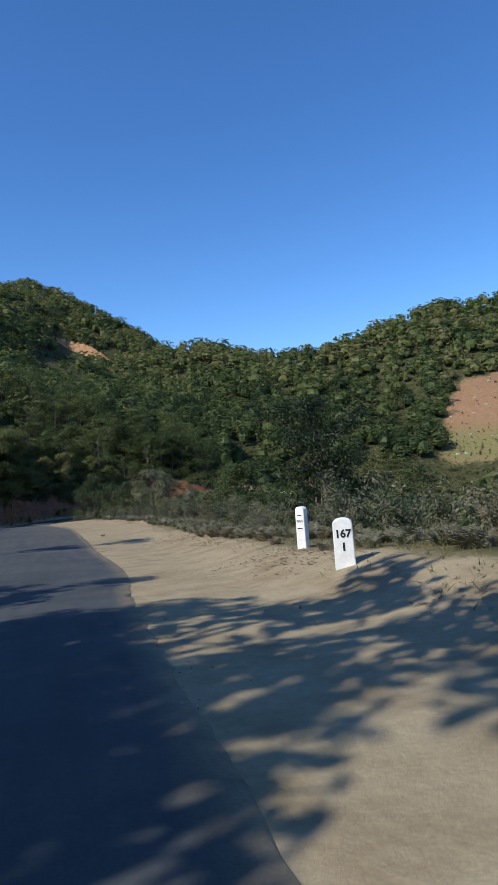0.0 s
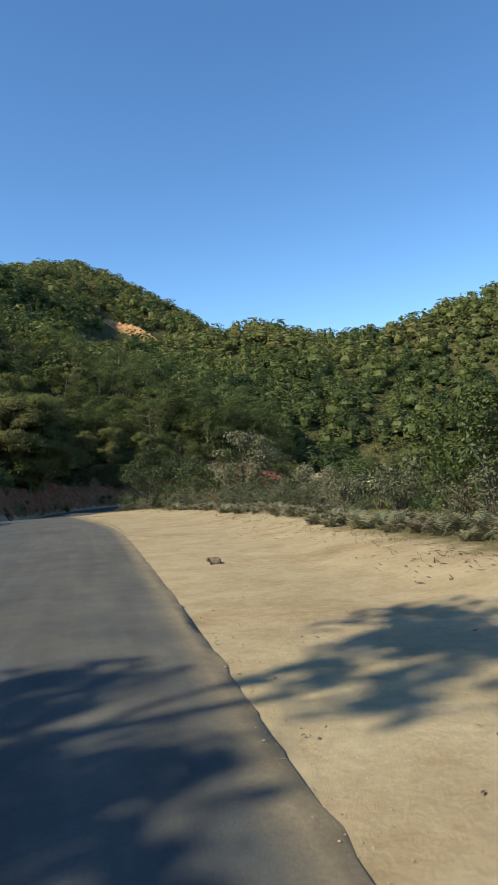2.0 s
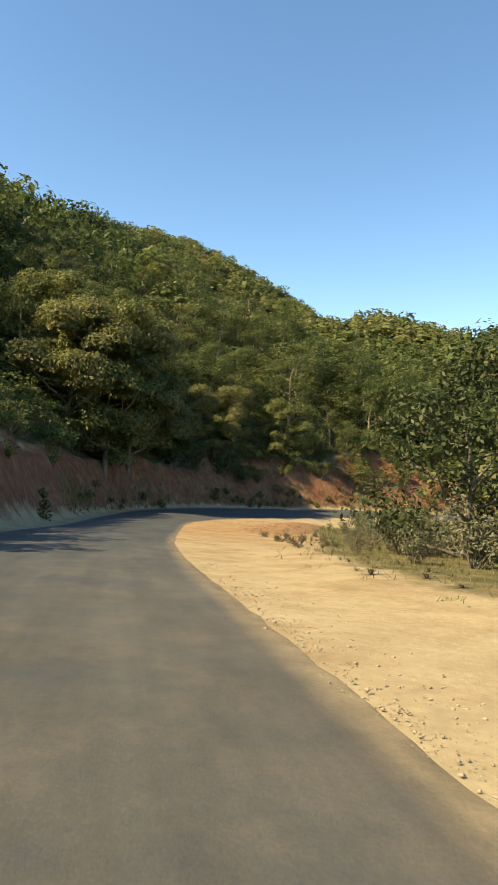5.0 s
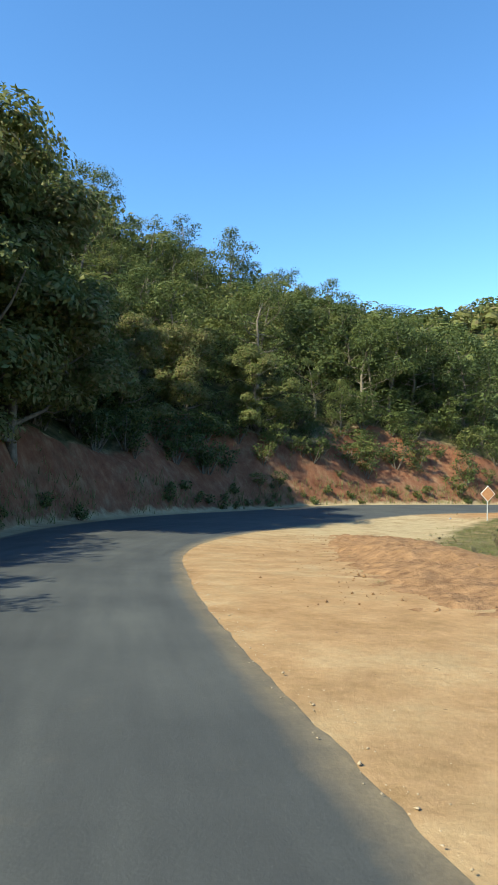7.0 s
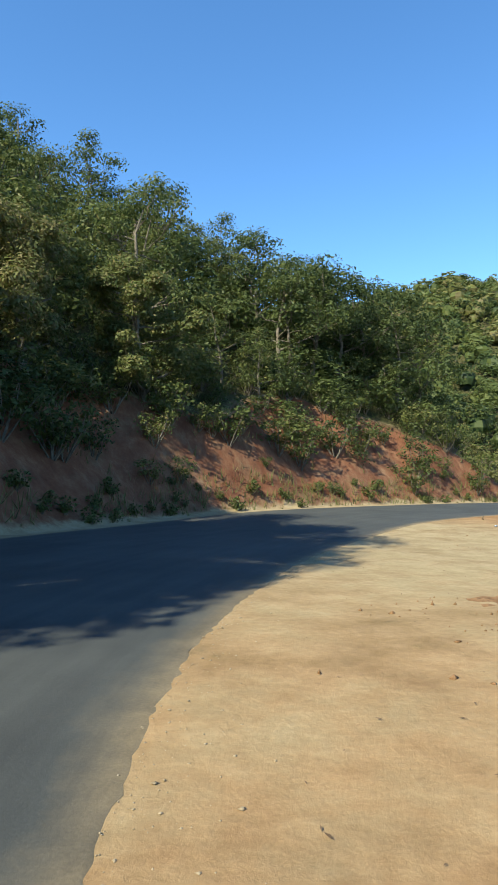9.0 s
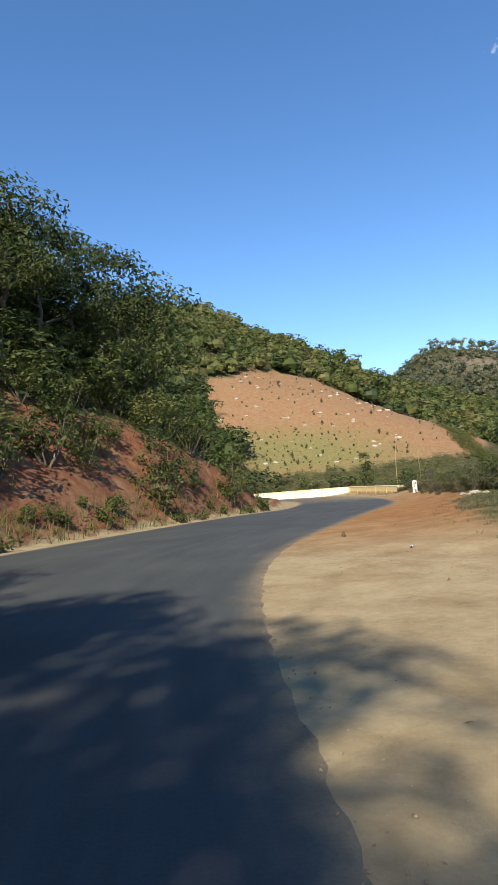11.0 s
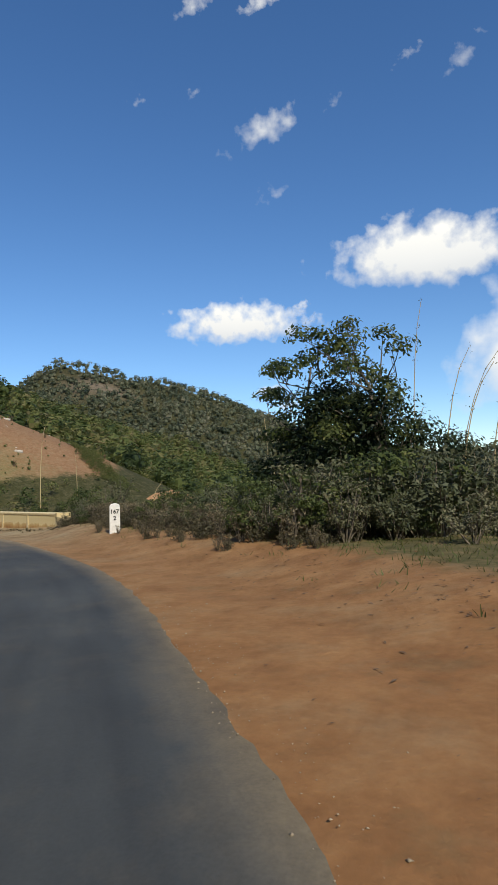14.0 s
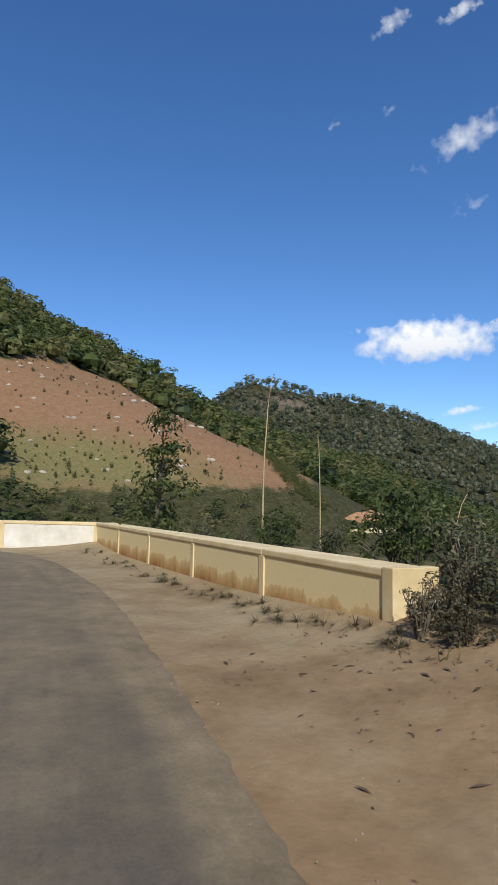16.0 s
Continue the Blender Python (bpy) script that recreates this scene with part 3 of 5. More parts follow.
def build_bracken(name, label, seed, size, fronds, tint, group, mat):
    """Arching feathered fronds, each with paired leaflets, from one root."""
    r = np.random.default_rng(seed)
    top = bpy.data.objects.new(name, None)
    scene.collection.objects.link(top)
    vs = []
    for k in range(fronds):
        az, el, ln = k * 2.4 + r.uniform(-0.4, 0.4), r.uniform(0.95, 1.45), size * r.uniform(0.7, 1.15)
        q = np.linspace(0.12, 1, 13)
        out = np.array([math.cos(az), math.sin(az), 0])
        side = np.array([-math.sin(az), math.cos(az), 0])
        p = out * (np.cos(el) * q * ln * (1 + 0.7 * q))[:, None] + np.array([0, 0, 1.0]) * (np.sin(el) * q * ln - 0.3 * ln * q**2.4)[:, None]
        for j in range(12):
            reach = 0.34 * ln * math.sin(math.pi * min(0.25 + 0.75 * q[j], 1.0)) + 0.02
            w = (p[j + 1] - p[j]) * 0.36
            for sgn in (-1, 1):
                tip = p[j] + side * sgn * reach + out * 0.25 * reach - np.array([0, 0, 0.22 * reach * r.uniform(0.2, 1.6)])
                vs += [p[j] - w, p[j] + w, tip + w * 0.4, tip - w * 0.4]
    leaf_part("frond_crown", np.array(vs), tint, r, top, mat=mat)
    return tagged(top, label, "fern", group)


def put(ob, x, y, turn=0.0, size=1.0, sink=0.0, first=False):
    """Sets the thing, or a copy of it, on the ground at x, y."""
    z = float(land(x, y)[0]) - sink
    m = Matrix.LocRotScale((x, y, z), Euler((0, 0, turn)), (size,) * 3)
    if first:
        ob.matrix_basis = m
        return ob
    c = copy_thing(ob, m)
    c.scale = (size,) * 3
    return c


def spread_things(protos, places, sizes, rng, sink=0.1):
    """Sets the prototypes and their copies out over the places."""
    used = set()
    for (x, y), s in zip(places, sizes):
        k = int(rng.integers(len(protos)))
        put(protos[k], x, y, rng.uniform(0, 6.283), s, sink, k not in used)
        used.add(k)
    for k, p in enumerate(protos):
        if k not in used:
            for o in list(p.children) + [p]:
                bpy.data.objects.remove(o)


rng = np.random.default_rng(5)
MID = [far_tree(rng, 140, 0.062, 0) for _ in range(9)]
FAR = [far_tree(np.random.default_rng(90 + k), 76, 0.082) for k in range(9)]
NEAR = [far_tree(np.random.default_rng(150 + k), 210, 0.05) for k in range(9)]
DISTANT = [far_tree(np.random.default_rng(120 + k), 42, 0.11) for k in range(9)]
FINE = [far_tree(rng, 460, 0.032, 0) for _ in range(9)]


def scatter(rng, x0, x1, y0, y1, step, keep):
    """Jittered places over a rectangle that keep() lets stand, with height, covers and distance from the road."""
    gx, gy = np.meshgrid(np.arange(x0, x1, step), np.arange(y0, y1, step))
    x, y = gx.ravel() + rng.uniform(-0.5, 0.5, gx.size) * step, gy.ravel() + rng.uniform(-0.5, 0.5, gx.size) * step
    k = keep(x, y)
    x, y = x[k], y[k]
    z, cov = land(x, y, True)
    d, left, zr, st = lateral(x, y)
    return x, y, z, cov, d, left, st


def tints(x, y, rng, mean=0.45):
    return np.clip(mean + 0.28 * waves(x * 1.3, y * 1.3) + 0.18 * waves(x * 4 + 9, y * 4) + rng.normal(0, 0.18, len(x)), 0, 1)


def plant_far():
    def facing(x, y):
        r, a = np.hypot(x + 20, y - 90), np.degrees(np.arctan2(x + 20, y - 90))
        return (r > 160) & (r < 700) & (a > -32) & (a < 104)
    x, y, z, cov, d, left, st = scatter(rng, -420, 560, 60, 760, 8.2, facing)
    gx, gy = (land(x + 2, y) - land(x - 2, y)) / 4, (land(x, y + 2) - land(x, y - 2)) / 4
    ok = (cov["plot"] < 0.5) & (d > 30) & ((gx * (x + 20) + gy * (y - 90) > -30) | (z > 60) | ((z < 25) & (x > 150)))
    ok &= ~((x > 20) & (x < 205) & (y > 195) & (y < 293))
    ok &= (np.hypot((x - 430) / 100, (y - 332) / 26) > 1) | (rng.uniform(size=len(x)) < 0.12)
    ok &= np.hypot((x + 115) / 34, (y - 464) / 17) > 1
    x, y, z = x[ok], y[ok], z[ok]
    size = rng.uniform(6.5, 12.5, len(x)) * (1 + 0.12 * waves(x * 2.2, y * 2.2))
    size = np.where(np.minimum.reduce([np.hypot(x - a, y - b) for a, b in ((-93, 305), (-97, 325), (-102, 345), (-108, 365), (-113, 385), (-115, 405), (-114, 425), (-113, 445), (-112, 465), (-105, 485), (-98, 504))]) < 17, size * 0.3, size)
    tint = np.clip(tints(x, y, rng, 0.49) + rng.normal(0, 0.12, len(x)), 0, 0.78)
    close = np.hypot(x + 20, y - 60) < 335
    for name, k, label, kinds in (("forest", ~close, "dense green and olive broadleaf forest on the hillsides", FAR), ("near_forest", close, "leafy green and olive forest on the facing hillside", NEAR)):
        woods(name, np.stack([x, y, z - 0.8], 1)[k], size[k], tint[k], label, kinds, widen=1.4)
    # the high hill beyond the valley
    def beyond(x, y):
        r, a = np.hypot(x - 5, y - 165), np.degrees(np.arctan2(x - 5, y - 165))
        return (r > 420) & (r < 1000) & (a > 46) & (a < 100)
    x, y, z, cov, d, left, st = scatter(rng, 300, 1010, 80, 800, 8.0, beyond)
    gx, gy = (land(x + 4, y) - land(x - 4, y)) / 8, (land(x, y + 4) - land(x, y - 4)) / 8
    ok = ((gx * (x - 5) + gy * (y - 165) > -20) | (z < 25)) & ((np.hypot(x + 20, y - 90) > 690) | (x > 555)) & (rng.uniform(size=len(x)) > 0.3 * cov["crag"] + 0.04)
    x, y, z = x[ok], y[ok], z[ok]
    woods("distant_forest", np.stack([x, y, z - 0.8], 1), rng.uniform(4.5, 11, len(x)), tints(x, y, rng, 0.44), "forest on the high hill beyond the valley, greyed by haze in its leaf colour", DISTANT, widen=1.2, mat=HAZED_LEAF)


plant_far()


def sightline(x, y):
    """The open strip of the valley in front of the raw cut on the lower road."""
    along = x * 0.917 + (y - 165) * 0.399
    return (along > 55) & (along < 205) & (np.abs(-x * 0.399 + (y - 165) * 0.917) < 6 + 0.07 * along)


def plant_valley():
    def valley(x, y):
        return np.hypot(x + 20, y - 90) < 185
    x, y, z, cov, d, left, st = scatter(rng, -30, 190, 20, 280, 6.0, valley)
    ok = (cov["plot"] < 0.5) & ~left & (d > np.where(st < 140, 19, 13)) & (x > -30 + 0.1 * y) & ~sightline(x, y)
    x, y, z = x[ok], y[ok], z[ok]
    st, zr = st[ok], lateral(x, y)[2]
    size = rng.uniform(4.5, 8.5, len(x))
    low = np.clip(zr + np.where(st > 228, -0.2, 1.2) - z + 0.012 * np.hypot(x - 5, y - 170), 1.2, 9)
    size = np.where((st > 190) & (y > 120), np.minimum(size, low), size)
    tint, near = tints(x, y, rng, 0.42), (np.hypot(x - 10, y - 170) < 75) | (np.hypot(x + 5, y - 75) < 40)
    for name, k, label, kinds in (("valley_woods", ~near, "mixed green woods in the valley below the road", MID[:5]), ("valley_scrub", near, "low green scrub falling away below the road", FINE[:6])):
        woods(name, np.stack([x, y, z - 0.8], 1)[k], size[k], tint[k], label, kinds)


plant_valley()


def plant_hollow():
    """Low thicket in the hollow under the cleared plot."""
    x, y, z, cov, d, left, st = scatter(rng, 20, 205, 195, 293, 5.0, lambda x, y: np.hypot(x + 20, y - 90) > 180)
    ok = (cov["plot"] < 0.5) & (d > 25) & ~sightline(x, y)
    x, y, z = x[ok], y[ok], z[ok]
    size = np.clip(rng.uniform(2.6, 5.0, len(x)), 1.6, np.where(x < 72, 6.0, np.clip(-6.6 - z, 1.2, 6))) * np.where(x < 72, 1.45, rng.choice([0.6, 0.9, 1.2, 1.9], len(x), p=[0.3, 0.35, 0.2, 0.15]))
    woods("hollow_thicket", np.stack([x, y, z - 0.4], 1), size, np.clip(tints(x, y, rng, 0.42) + rng.normal(0, 0.22, len(x)), 0, 0.8), "low green thicket in the hollow below the cleared plot", MID, widen=1.3)


plant_hollow()


def plant_slope():
    """Thicket on the hillside above the cut, behind the single trees."""
    def hill(x, y):
        return (np.hypot(x + 50, y - 145) < 172)
    x, y, z, cov, d, left, st = scatter(rng, -225, 30, 20, 320, 5.4, hill)
    ok = (cov["plot"] < 0.5) & left & (d > 8) & (st > 95)
    ok &= (x > -150) & (d > 30)
    x, y, z, d = x[ok], y[ok], z[ok], d[ok]
    size = rng.uniform(5.5, 9.0, len(x))
    woods("hillside_thicket", np.stack([x, y, z - 0.7], 1), size, tints(x, y, rng, 0.4), "thick green scrub and saplings on the slope above the cut", MID)
    x, y, z, cov, d, left, st = scatter(rng, -95, 25, 70, 215, 3.1, hill)
    ok = left & (d > 3.6) & (d < 34) & (st > 118) & (st < 228) & (rng.uniform(size=len(x)) < np.where(d < 22, 1.0, 0.6))
    x, y, z, d = x[ok], y[ok], z[ok], d[ok]
    size = np.clip(2.3 + 0.3 * (d - 4), 2.2, 6.0) * rng.uniform(0.75, 1.25, len(x)) * np.interp(st[ok], [150, 158, 166], [0.55, 0.85, 1.0])
    woods("bank_thicket", np.stack([x, y, z - 0.35], 1), size, tints(x, y, rng, 0.34), "dense dark green scrub on the slope above the red cut", FINE, widen=1.3)


plant_slope()


def plant_trees():
    g = "trees on the slope above the road"
    protos = [
        build_tree("broadleaf_tree", "broad green forest tree on the slope above the road cut", 21, 10, 0.16, 0.3, 11, 4400, 0.12, 0.42, (0.04, 0.0), 0.17, group=g),
        build_tree("broadleaf_tree", "tall leafy green tree with a rounded uneven crown", 22, 11, 0.18, 0.26, 12, 4400, 0.12, 0.36, (-0.03, 0.03), 0.16, group=g),
        build_tree("slender_tree", "slender dark green tree with a narrow crown", 23, 10, 0.15, 0.16, 12, 3200, 0.11, 0.3, (0.02, 0.02), 0.125, group=g),
        build_tree("open_tree", "thin-crowned olive green tree with bare lower limbs", 24, 9, 0.35, 0.3, 9, 2400, 0.11, 0.55, (0.08, 0.03), 0.11, group=g),
        build_tree("broadleaf_tree", "olive green tree with pale leaf tips", 25, 8, 0.15, 0.32, 10, 3600, 0.11, 0.58, (0.0, -0.04), 0.15, group=g),
    ]
    def rim(x, y):
        return np.hypot(x + 36, y - 130) < 110
    x, y, z, cov, d, left, st = scatter(rng, -90, 10, 60, 230, 6.3, rim)
    ok = left & (d > 6.5) & (d < 38) & (st > 150) & (st < 230) & ((st < 160) | (st > 170) | (d > 11))
    ok &= ~((st < 166) & (d < 30)) & ~((st < 172) & (d < 9))
    x, y, d, st = x[ok], y[ok], d[ok], st[ok]
    size = np.where(d < 10, rng.uniform(0.5, 0.8, len(x)), rng.uniform(0.8, 1.2, len(x)))
    spread_things(protos, list(zip(x, y)), size, rng, 0.2)
    # roadside row near the start, unseen and added for its shade over the road, and great trees over the cut
    shade = [build_tree("roadside_tree", "leafy green roadside tree on the verge", 31, 9, 0.35, 0.34, 9, 2600, 0.24, 0.4, (0.03, 0.0), 0.15, group="roadside trees")]
    for k, (x, y, a, s) in enumerate([(-8.6, 0.6, 0.6, 0.95), (-12.5, 4.0, 2.4, 0.8), (-13.5, -1.5, 4.1, 0.95), (-10.5, -4.5, 1.5, 0.9), (-39, 59, 5.2, 0.7)]):
        put(shade[0], x, y, a, s, 0.2, k == 0)
    put(build_tree("tall_roadside_tree", "tall narrow green tree on the uphill verge", 35, 11.5, 0.55, 0.12, 7, 1500, 0.17, 0.4, (0.0, 0.0), 0.085, group="roadside trees"), -18.5, 25.0, 0.0, 1.0, 0.2, True)
    great = [build_tree("great_tree", "great leafy tree with several stems above the red cut", 33, 13, 0.1, 0.32, 16, 25000, 0.145, 0.66, (0.05, 0.02), 0.15, group="great trees"),
             build_tree("great_tree", "great leafy tree with several stems above the red cut", 34, 12, 0.1, 0.31, 15, 23000, 0.145, 0.68, (0.04, 0.02), 0.15, group="great trees")]
    spots = [(-51.6, 129.2), (-52.0, 122.5), (-50.5, 134.0), (-55.0, 128.0), (-58.0, 130.0), (-47.5, 145.0), (-43.5, 152.5), (-37.5, 157.0), (-60.0, 142.0), (-48.8, 139.7), (-53.5, 136.5), (-49.5, 126.6), (-49.2, 131.4)]
    sizes, turns = [1.16, 1.12, 1.16, 1.1, 1.0, 0.74, 0.68, 0.7, 0.9, 0.8, 1.0, 1.26, 1.15], GREAT_TURNS
    for k, ((x, y), s, a) in enumerate(zip(spots, sizes, turns)):
        put(great[k % 2], x, y, a, s, 0.2, k < 2)


GREAT_TURNS = [5.498, 0.785, 5.105, 0, 5.498, 0, 2.1, 4.0, 0, 3.0, 1.6, 2.2, 4.4]


plant_trees()


def plant_right():
    """Bushes, small trees, ferns and grass along the outer lip of the road."""
    g = "bushes along the roadside"
    bushes = [
        build_bush("bush", "grey-green roadside bush with dusty leaves", 41, 2.0, 2.2, 1100, 0.065, 0.75, g, mat=DUSTY),
        build_bush("bush", "dense dark green roadside bush", 42, 2.2, 2.6, 1200, 0.07, 0.3, g, mat=DUSTY),
        build_bush("bush", "sparse brownish shrub with thin stems", 43, 1.6, 1.8, 800, 0.05, 0.6, g, mat=WEED),
        build_bush("bush", "olive green bush with upright stems", 44, 2.6, 2.0, 1000, 0.068, 0.5, g, mat=DUSTY),
    ]
    def lip(x, y):
        return np.hypot(x + 20, y - 85) < 130
    x, y, z, cov, d, left, st = scatter(rng, -45, 34, 2, 178, 2.3, lip)
    fw = flat_width(st)
    gap = np.interp(st, [0, 140, 150, 178, 188, 198, 222, 228, 300], [0.5, 0.5, 1.2, 1.2, 3.0, 4.5, 3.6, 0.5, 0.4])
    ok = ~left & (d > fw + gap) & (d < fw + gap + 5.5) & (st < 243) & (x < 40)
    x, y, d, st, fw, gap = (v[ok] for v in (x, y, d, st, fw, gap))
    size = np.clip(0.22 + 0.16 * (d - fw - gap), 0.25, 1.0) * rng.uniform(0.75, 1.2, len(x))
    size = np.where((st > 200) & (st < 236) & (d > fw + gap + 1.2), size * 1.35, size)
    size = np.where(st > 227, np.minimum(size, np.where(st > 236, 0.32, 0.45)), size)
    spread_things(bushes, list(zip(x, y)), size, rng, 0.05)
    g = "hedge of shrubs beyond the bend"
    hedge = [
        build_bush("hedge_bush", "tall dark green shrub at the edge of the red dirt", 45, 2.1, 2.0, 1300, 0.075, 0.32, g, stems=12),
        build_bush("hedge_bush", "dusty dark shrub with dense small leaves", 46, 1.8, 2.1, 1300, 0.062, 0.42, g, stems=12, mat=DUSTY),
        build_bush("hedge_bush", "brownish green shrub with thin upright stems", 47, 2.2, 1.7, 1000, 0.055, 0.6, g, stems=13, mat=DUSTY),
    ]
    line = spline([(13.3, 171.0), (10.3, 169.1), (8.2, 167.5), (6.5, 165.7), (4.6, 163.6), (2.7, 161.6), (1.3, 159.9), (1.6, 158.2), (4.2, 156.4), (8.0, 154.6), (11.5, 151.6)], 5)
    spots, sizes = [], []
    for k, (x, y) in enumerate(line):
        for row in range(4):
            spots.append((x + 0.7 + 0.75 * row + rng.normal(0, 0.3), y - 0.5 - 0.5 * row + rng.normal(0, 0.3)))
            sizes.append((rng.uniform(0.35, 0.75) if row == 0 else rng.uniform(0.55, 1.25)) * np.interp(k, [0, 8, 16, 24, 30, 40], [0.45, 0.5, 0.62, 0.7, 0.85, 1.05]))
    spots += [(11.3, 171.4), (12.1, 171.7), (10.6, 170.8), (13.0, 172.3), (12.2, 170.8), (13.6, 171.4), (14.4, 172.9), (15.4, 174.3), (14.8, 171.7), (16.4, 176.0), (17.3, 177.8), (16.6, 174.4), (18.6, 179.6), (19.9, 182.0)]
    sizes += [0.34, 0.42, 0.3, 0.5, 0.55, 0.65, 0.6, 0.6, 0.95, 0.5, 0.5, 0.85, 0.45, 0.45]
    spread_things(hedge, spots, sizes, rng, 0.05)
    g = "dusty weeds along the dirt edge"
    dusty = [build_bush("dusty_weed", "dusty brown-green weed with thin upright stems", 76, 0.75, 0.7, 420, 0.034, 0.35, g, "weed", 14, WEED),
             build_bush("dusty_weed", "dark dusty leafy weed at the dirt's edge", 77, 0.6, 0.8, 460, 0.036, 0.2, g, "weed", 12, WEED),
             build_bush("dusty_weed", "dry brown weed with shrivelled leaves", 78, 0.85, 0.6, 340, 0.03, 0.7, g, "weed", 16, WEED)]
    spots, sizes = [], []
    for k, (x, y) in enumerate(line[:34]):
        for _ in range(4):
            off = rng.uniform(-0.7, 1.6)
            spots.append((x + off * 0.72 + rng.normal(0, 0.25), y - off * 0.6 + rng.normal(0, 0.25)))
            sizes.append(rng.uniform(0.35, 0.65) if off < 0.1 else rng.uniform(0.75, 1.25))
    spots += [(11.7 + rng.uniform(-0.9, 0.5), 171.9 + rng.uniform(-0.9, 0.5)) for _ in range(14)]
    sizes += list(rng.uniform(0.4, 0.8, 14))
    for u in rng.uniform(0, 1, 96):
        x, y = np.interp(u, [0, 0.3, 0.6, 1], [13.6, 11.0, 9.4, 7.6]), np.interp(u, [0, 0.3, 0.6, 1], [173.4, 171.1, 169.5, 167.9])
        off = rng.uniform(0, 1.5)
        spots.append((x + 0.66 * off, y - 0.75 * off))
        sizes.append(rng.uniform(0.35, 0.7) if off < 0.4 else rng.uniform(0.7, 1.2))
    for _ in range(46):
        y = rng.uniform(93, 107)
        spots.append((-27.6 - 0.25 * (y - 93) + rng.uniform(0, 5), y))
        sizes.append(rng.uniform(0.35, 0.7))
    spread_things(dusty, spots, sizes, rng, 0.03)
    g = "dry weeds along the parapet"
    dry = [build_fern("weed_tuft", "dry straw weed tuft at the foot of the parapet wall", 58, 0.42, 26, 0.8, g, "grass", WEED),
           build_fern("dry_weed", "dry brown weed with thin nodding stems", 59, 0.5, 34, 0.55, g, "weed", WEED)]
    spots = [(11.3 + 8.2 * u - 0.28 + rng.normal(0, 0.14), 172.6 + 13.6 * u + rng.normal(0, 0.14)) for u in np.r_[rng.uniform(0, 0.5, 60), rng.uniform(0.4, 1, 40)]]
    spots += [(11.3 + rng.normal(0, 0.22), 172.0 + rng.normal(0, 0.22)) for _ in range(26)]
    spread_things(dry, spots, rng.uniform(0.3, 0.75, len(spots)), rng, 0.02)
    g = "ferns and weeds on the verge"
    ferns = [
        build_fern("fern", "dusty olive fern clump on the verge", 51, 0.42, 20, 0.55, g, mat=WEED),
        build_fern("fern", "dusty grey-green fern clump on the verge", 52, 0.36, 20, 0.75, g, mat=WEED),
        build_fern("weed_tuft", "dry grass tuft at the road's edge", 53, 0.34, 26, 0.85, g, "grass", WEED),
    ]
    x, y, z, cov, d, left, st = scatter(rng, -45, 34, 2, 178, 0.95, lip)
    fw = flat_width(st)
    ok = ~left & (d > fw - 0.4) & (d < fw + 1.6) & (st < 246) & (rng.uniform(size=len(x)) < 0.7) & (st > 112) & (st < 185)
    spread_things(ferns, list(zip(x[ok], y[ok])), rng.uniform(0.5, 1.1, ok.sum()), rng, 0.02)
    # feathered bracken thick along the lip by the marker stones
    g = "bracken along the verge"
    bracken = [build_bracken("bracken", "grey-green feathered bracken on the sandy verge", 81, 0.62, 9, 0.8, g, DUSTY),
               build_bracken("bracken", "low olive bracken clump on the sandy verge", 82, 0.5, 8, 0.88, g, DUSTY),
               build_bracken("bracken", "browned dry bracken on the sandy verge", 83, 0.5, 9, 0.6, g, WEED)]
    x, y, z, cov, d, left, st = scatter(rng, -24, 14, 6, 74, 0.72, lip)
    fw = flat_width(st)
    ok = ~left & (d > fw + 0.1 + 0.4 * waves(x * 6, y * 6)) & (d < fw + 2.2) & (st > 50) & (st < 116) & (rng.uniform(size=len(x)) < 0.85) & (np.hypot(x - 1.6, y - 11.2) > 1.6) & (np.hypot(x - 1.3, y - 15.5) > 1.3)
    k = np.where(ok)[0]
    k = rng.permutation(k)[:290]
    spread_things(bracken, list(zip(x[k], y[k])), rng.uniform(0.6, 1.25, len(k)), rng, 0.02)
    # weeds at the foot of the cut
    x, y, z, cov, d, left, st = scatter(rng, -60, 10, 80, 185, 0.85, lambda x, y: x < 100)
    ok = left & (d > 0.9) & (d < 2.6) & (st > 150) & (st < 229) & (rng.uniform(size=len(x)) < np.where(st < 185, 0.22, 0.75))
    weeds = [build_fern("weed_tuft", "dry weed tuft at the foot of the clay bank", 54, 0.55, 20, 0.8, "weeds under the bank", "grass"),
             build_bush("bank_shrub", "small green shrub rooted at the clay bank", 55, 0.9, 1.0, 220, 0.09, 0.45, "weeds under the bank")]
    spread_things(weeds, list(zip(x[ok], y[ok])), rng.uniform(0.5, 1.1, ok.sum()), rng, 0.03)
    # shrubs that cling to the cut and hang over its rim
    x, y, z, cov, d, left, st = scatter(rng, -60, 12, 80, 188, 1.9, lambda x, y: x < 100)
    ok = left & (d > 2.0) & (d < 8.5) & (st > 130) & (st < 227) & (rng.uniform(size=len(x)) < np.where(d > 3.5, 0.95, np.where(st > 208, 0.9, np.where(st > 186, 0.4, np.where(d > 3.0, 0.4, 0.05)))))
    cling = [build_bush("bank_bush", "dark green bush overhanging the red clay bank", 56, 1.8, 2.2, 600, 0.08, 0.33, "bushes on the bank"),
             build_bush("bank_bush", "light green bush rooted on the red clay bank", 57, 1.6, 1.8, 540, 0.075, 0.5, "bushes on the bank")]
    spread_things(cling, list(zip(x[ok], y[ok])), rng.uniform(0.6, 1.3, ok.sum()) * np.where((d[ok] > 3.2) | (st[ok] > 208), 1.4, 0.85), rng, 0.1)
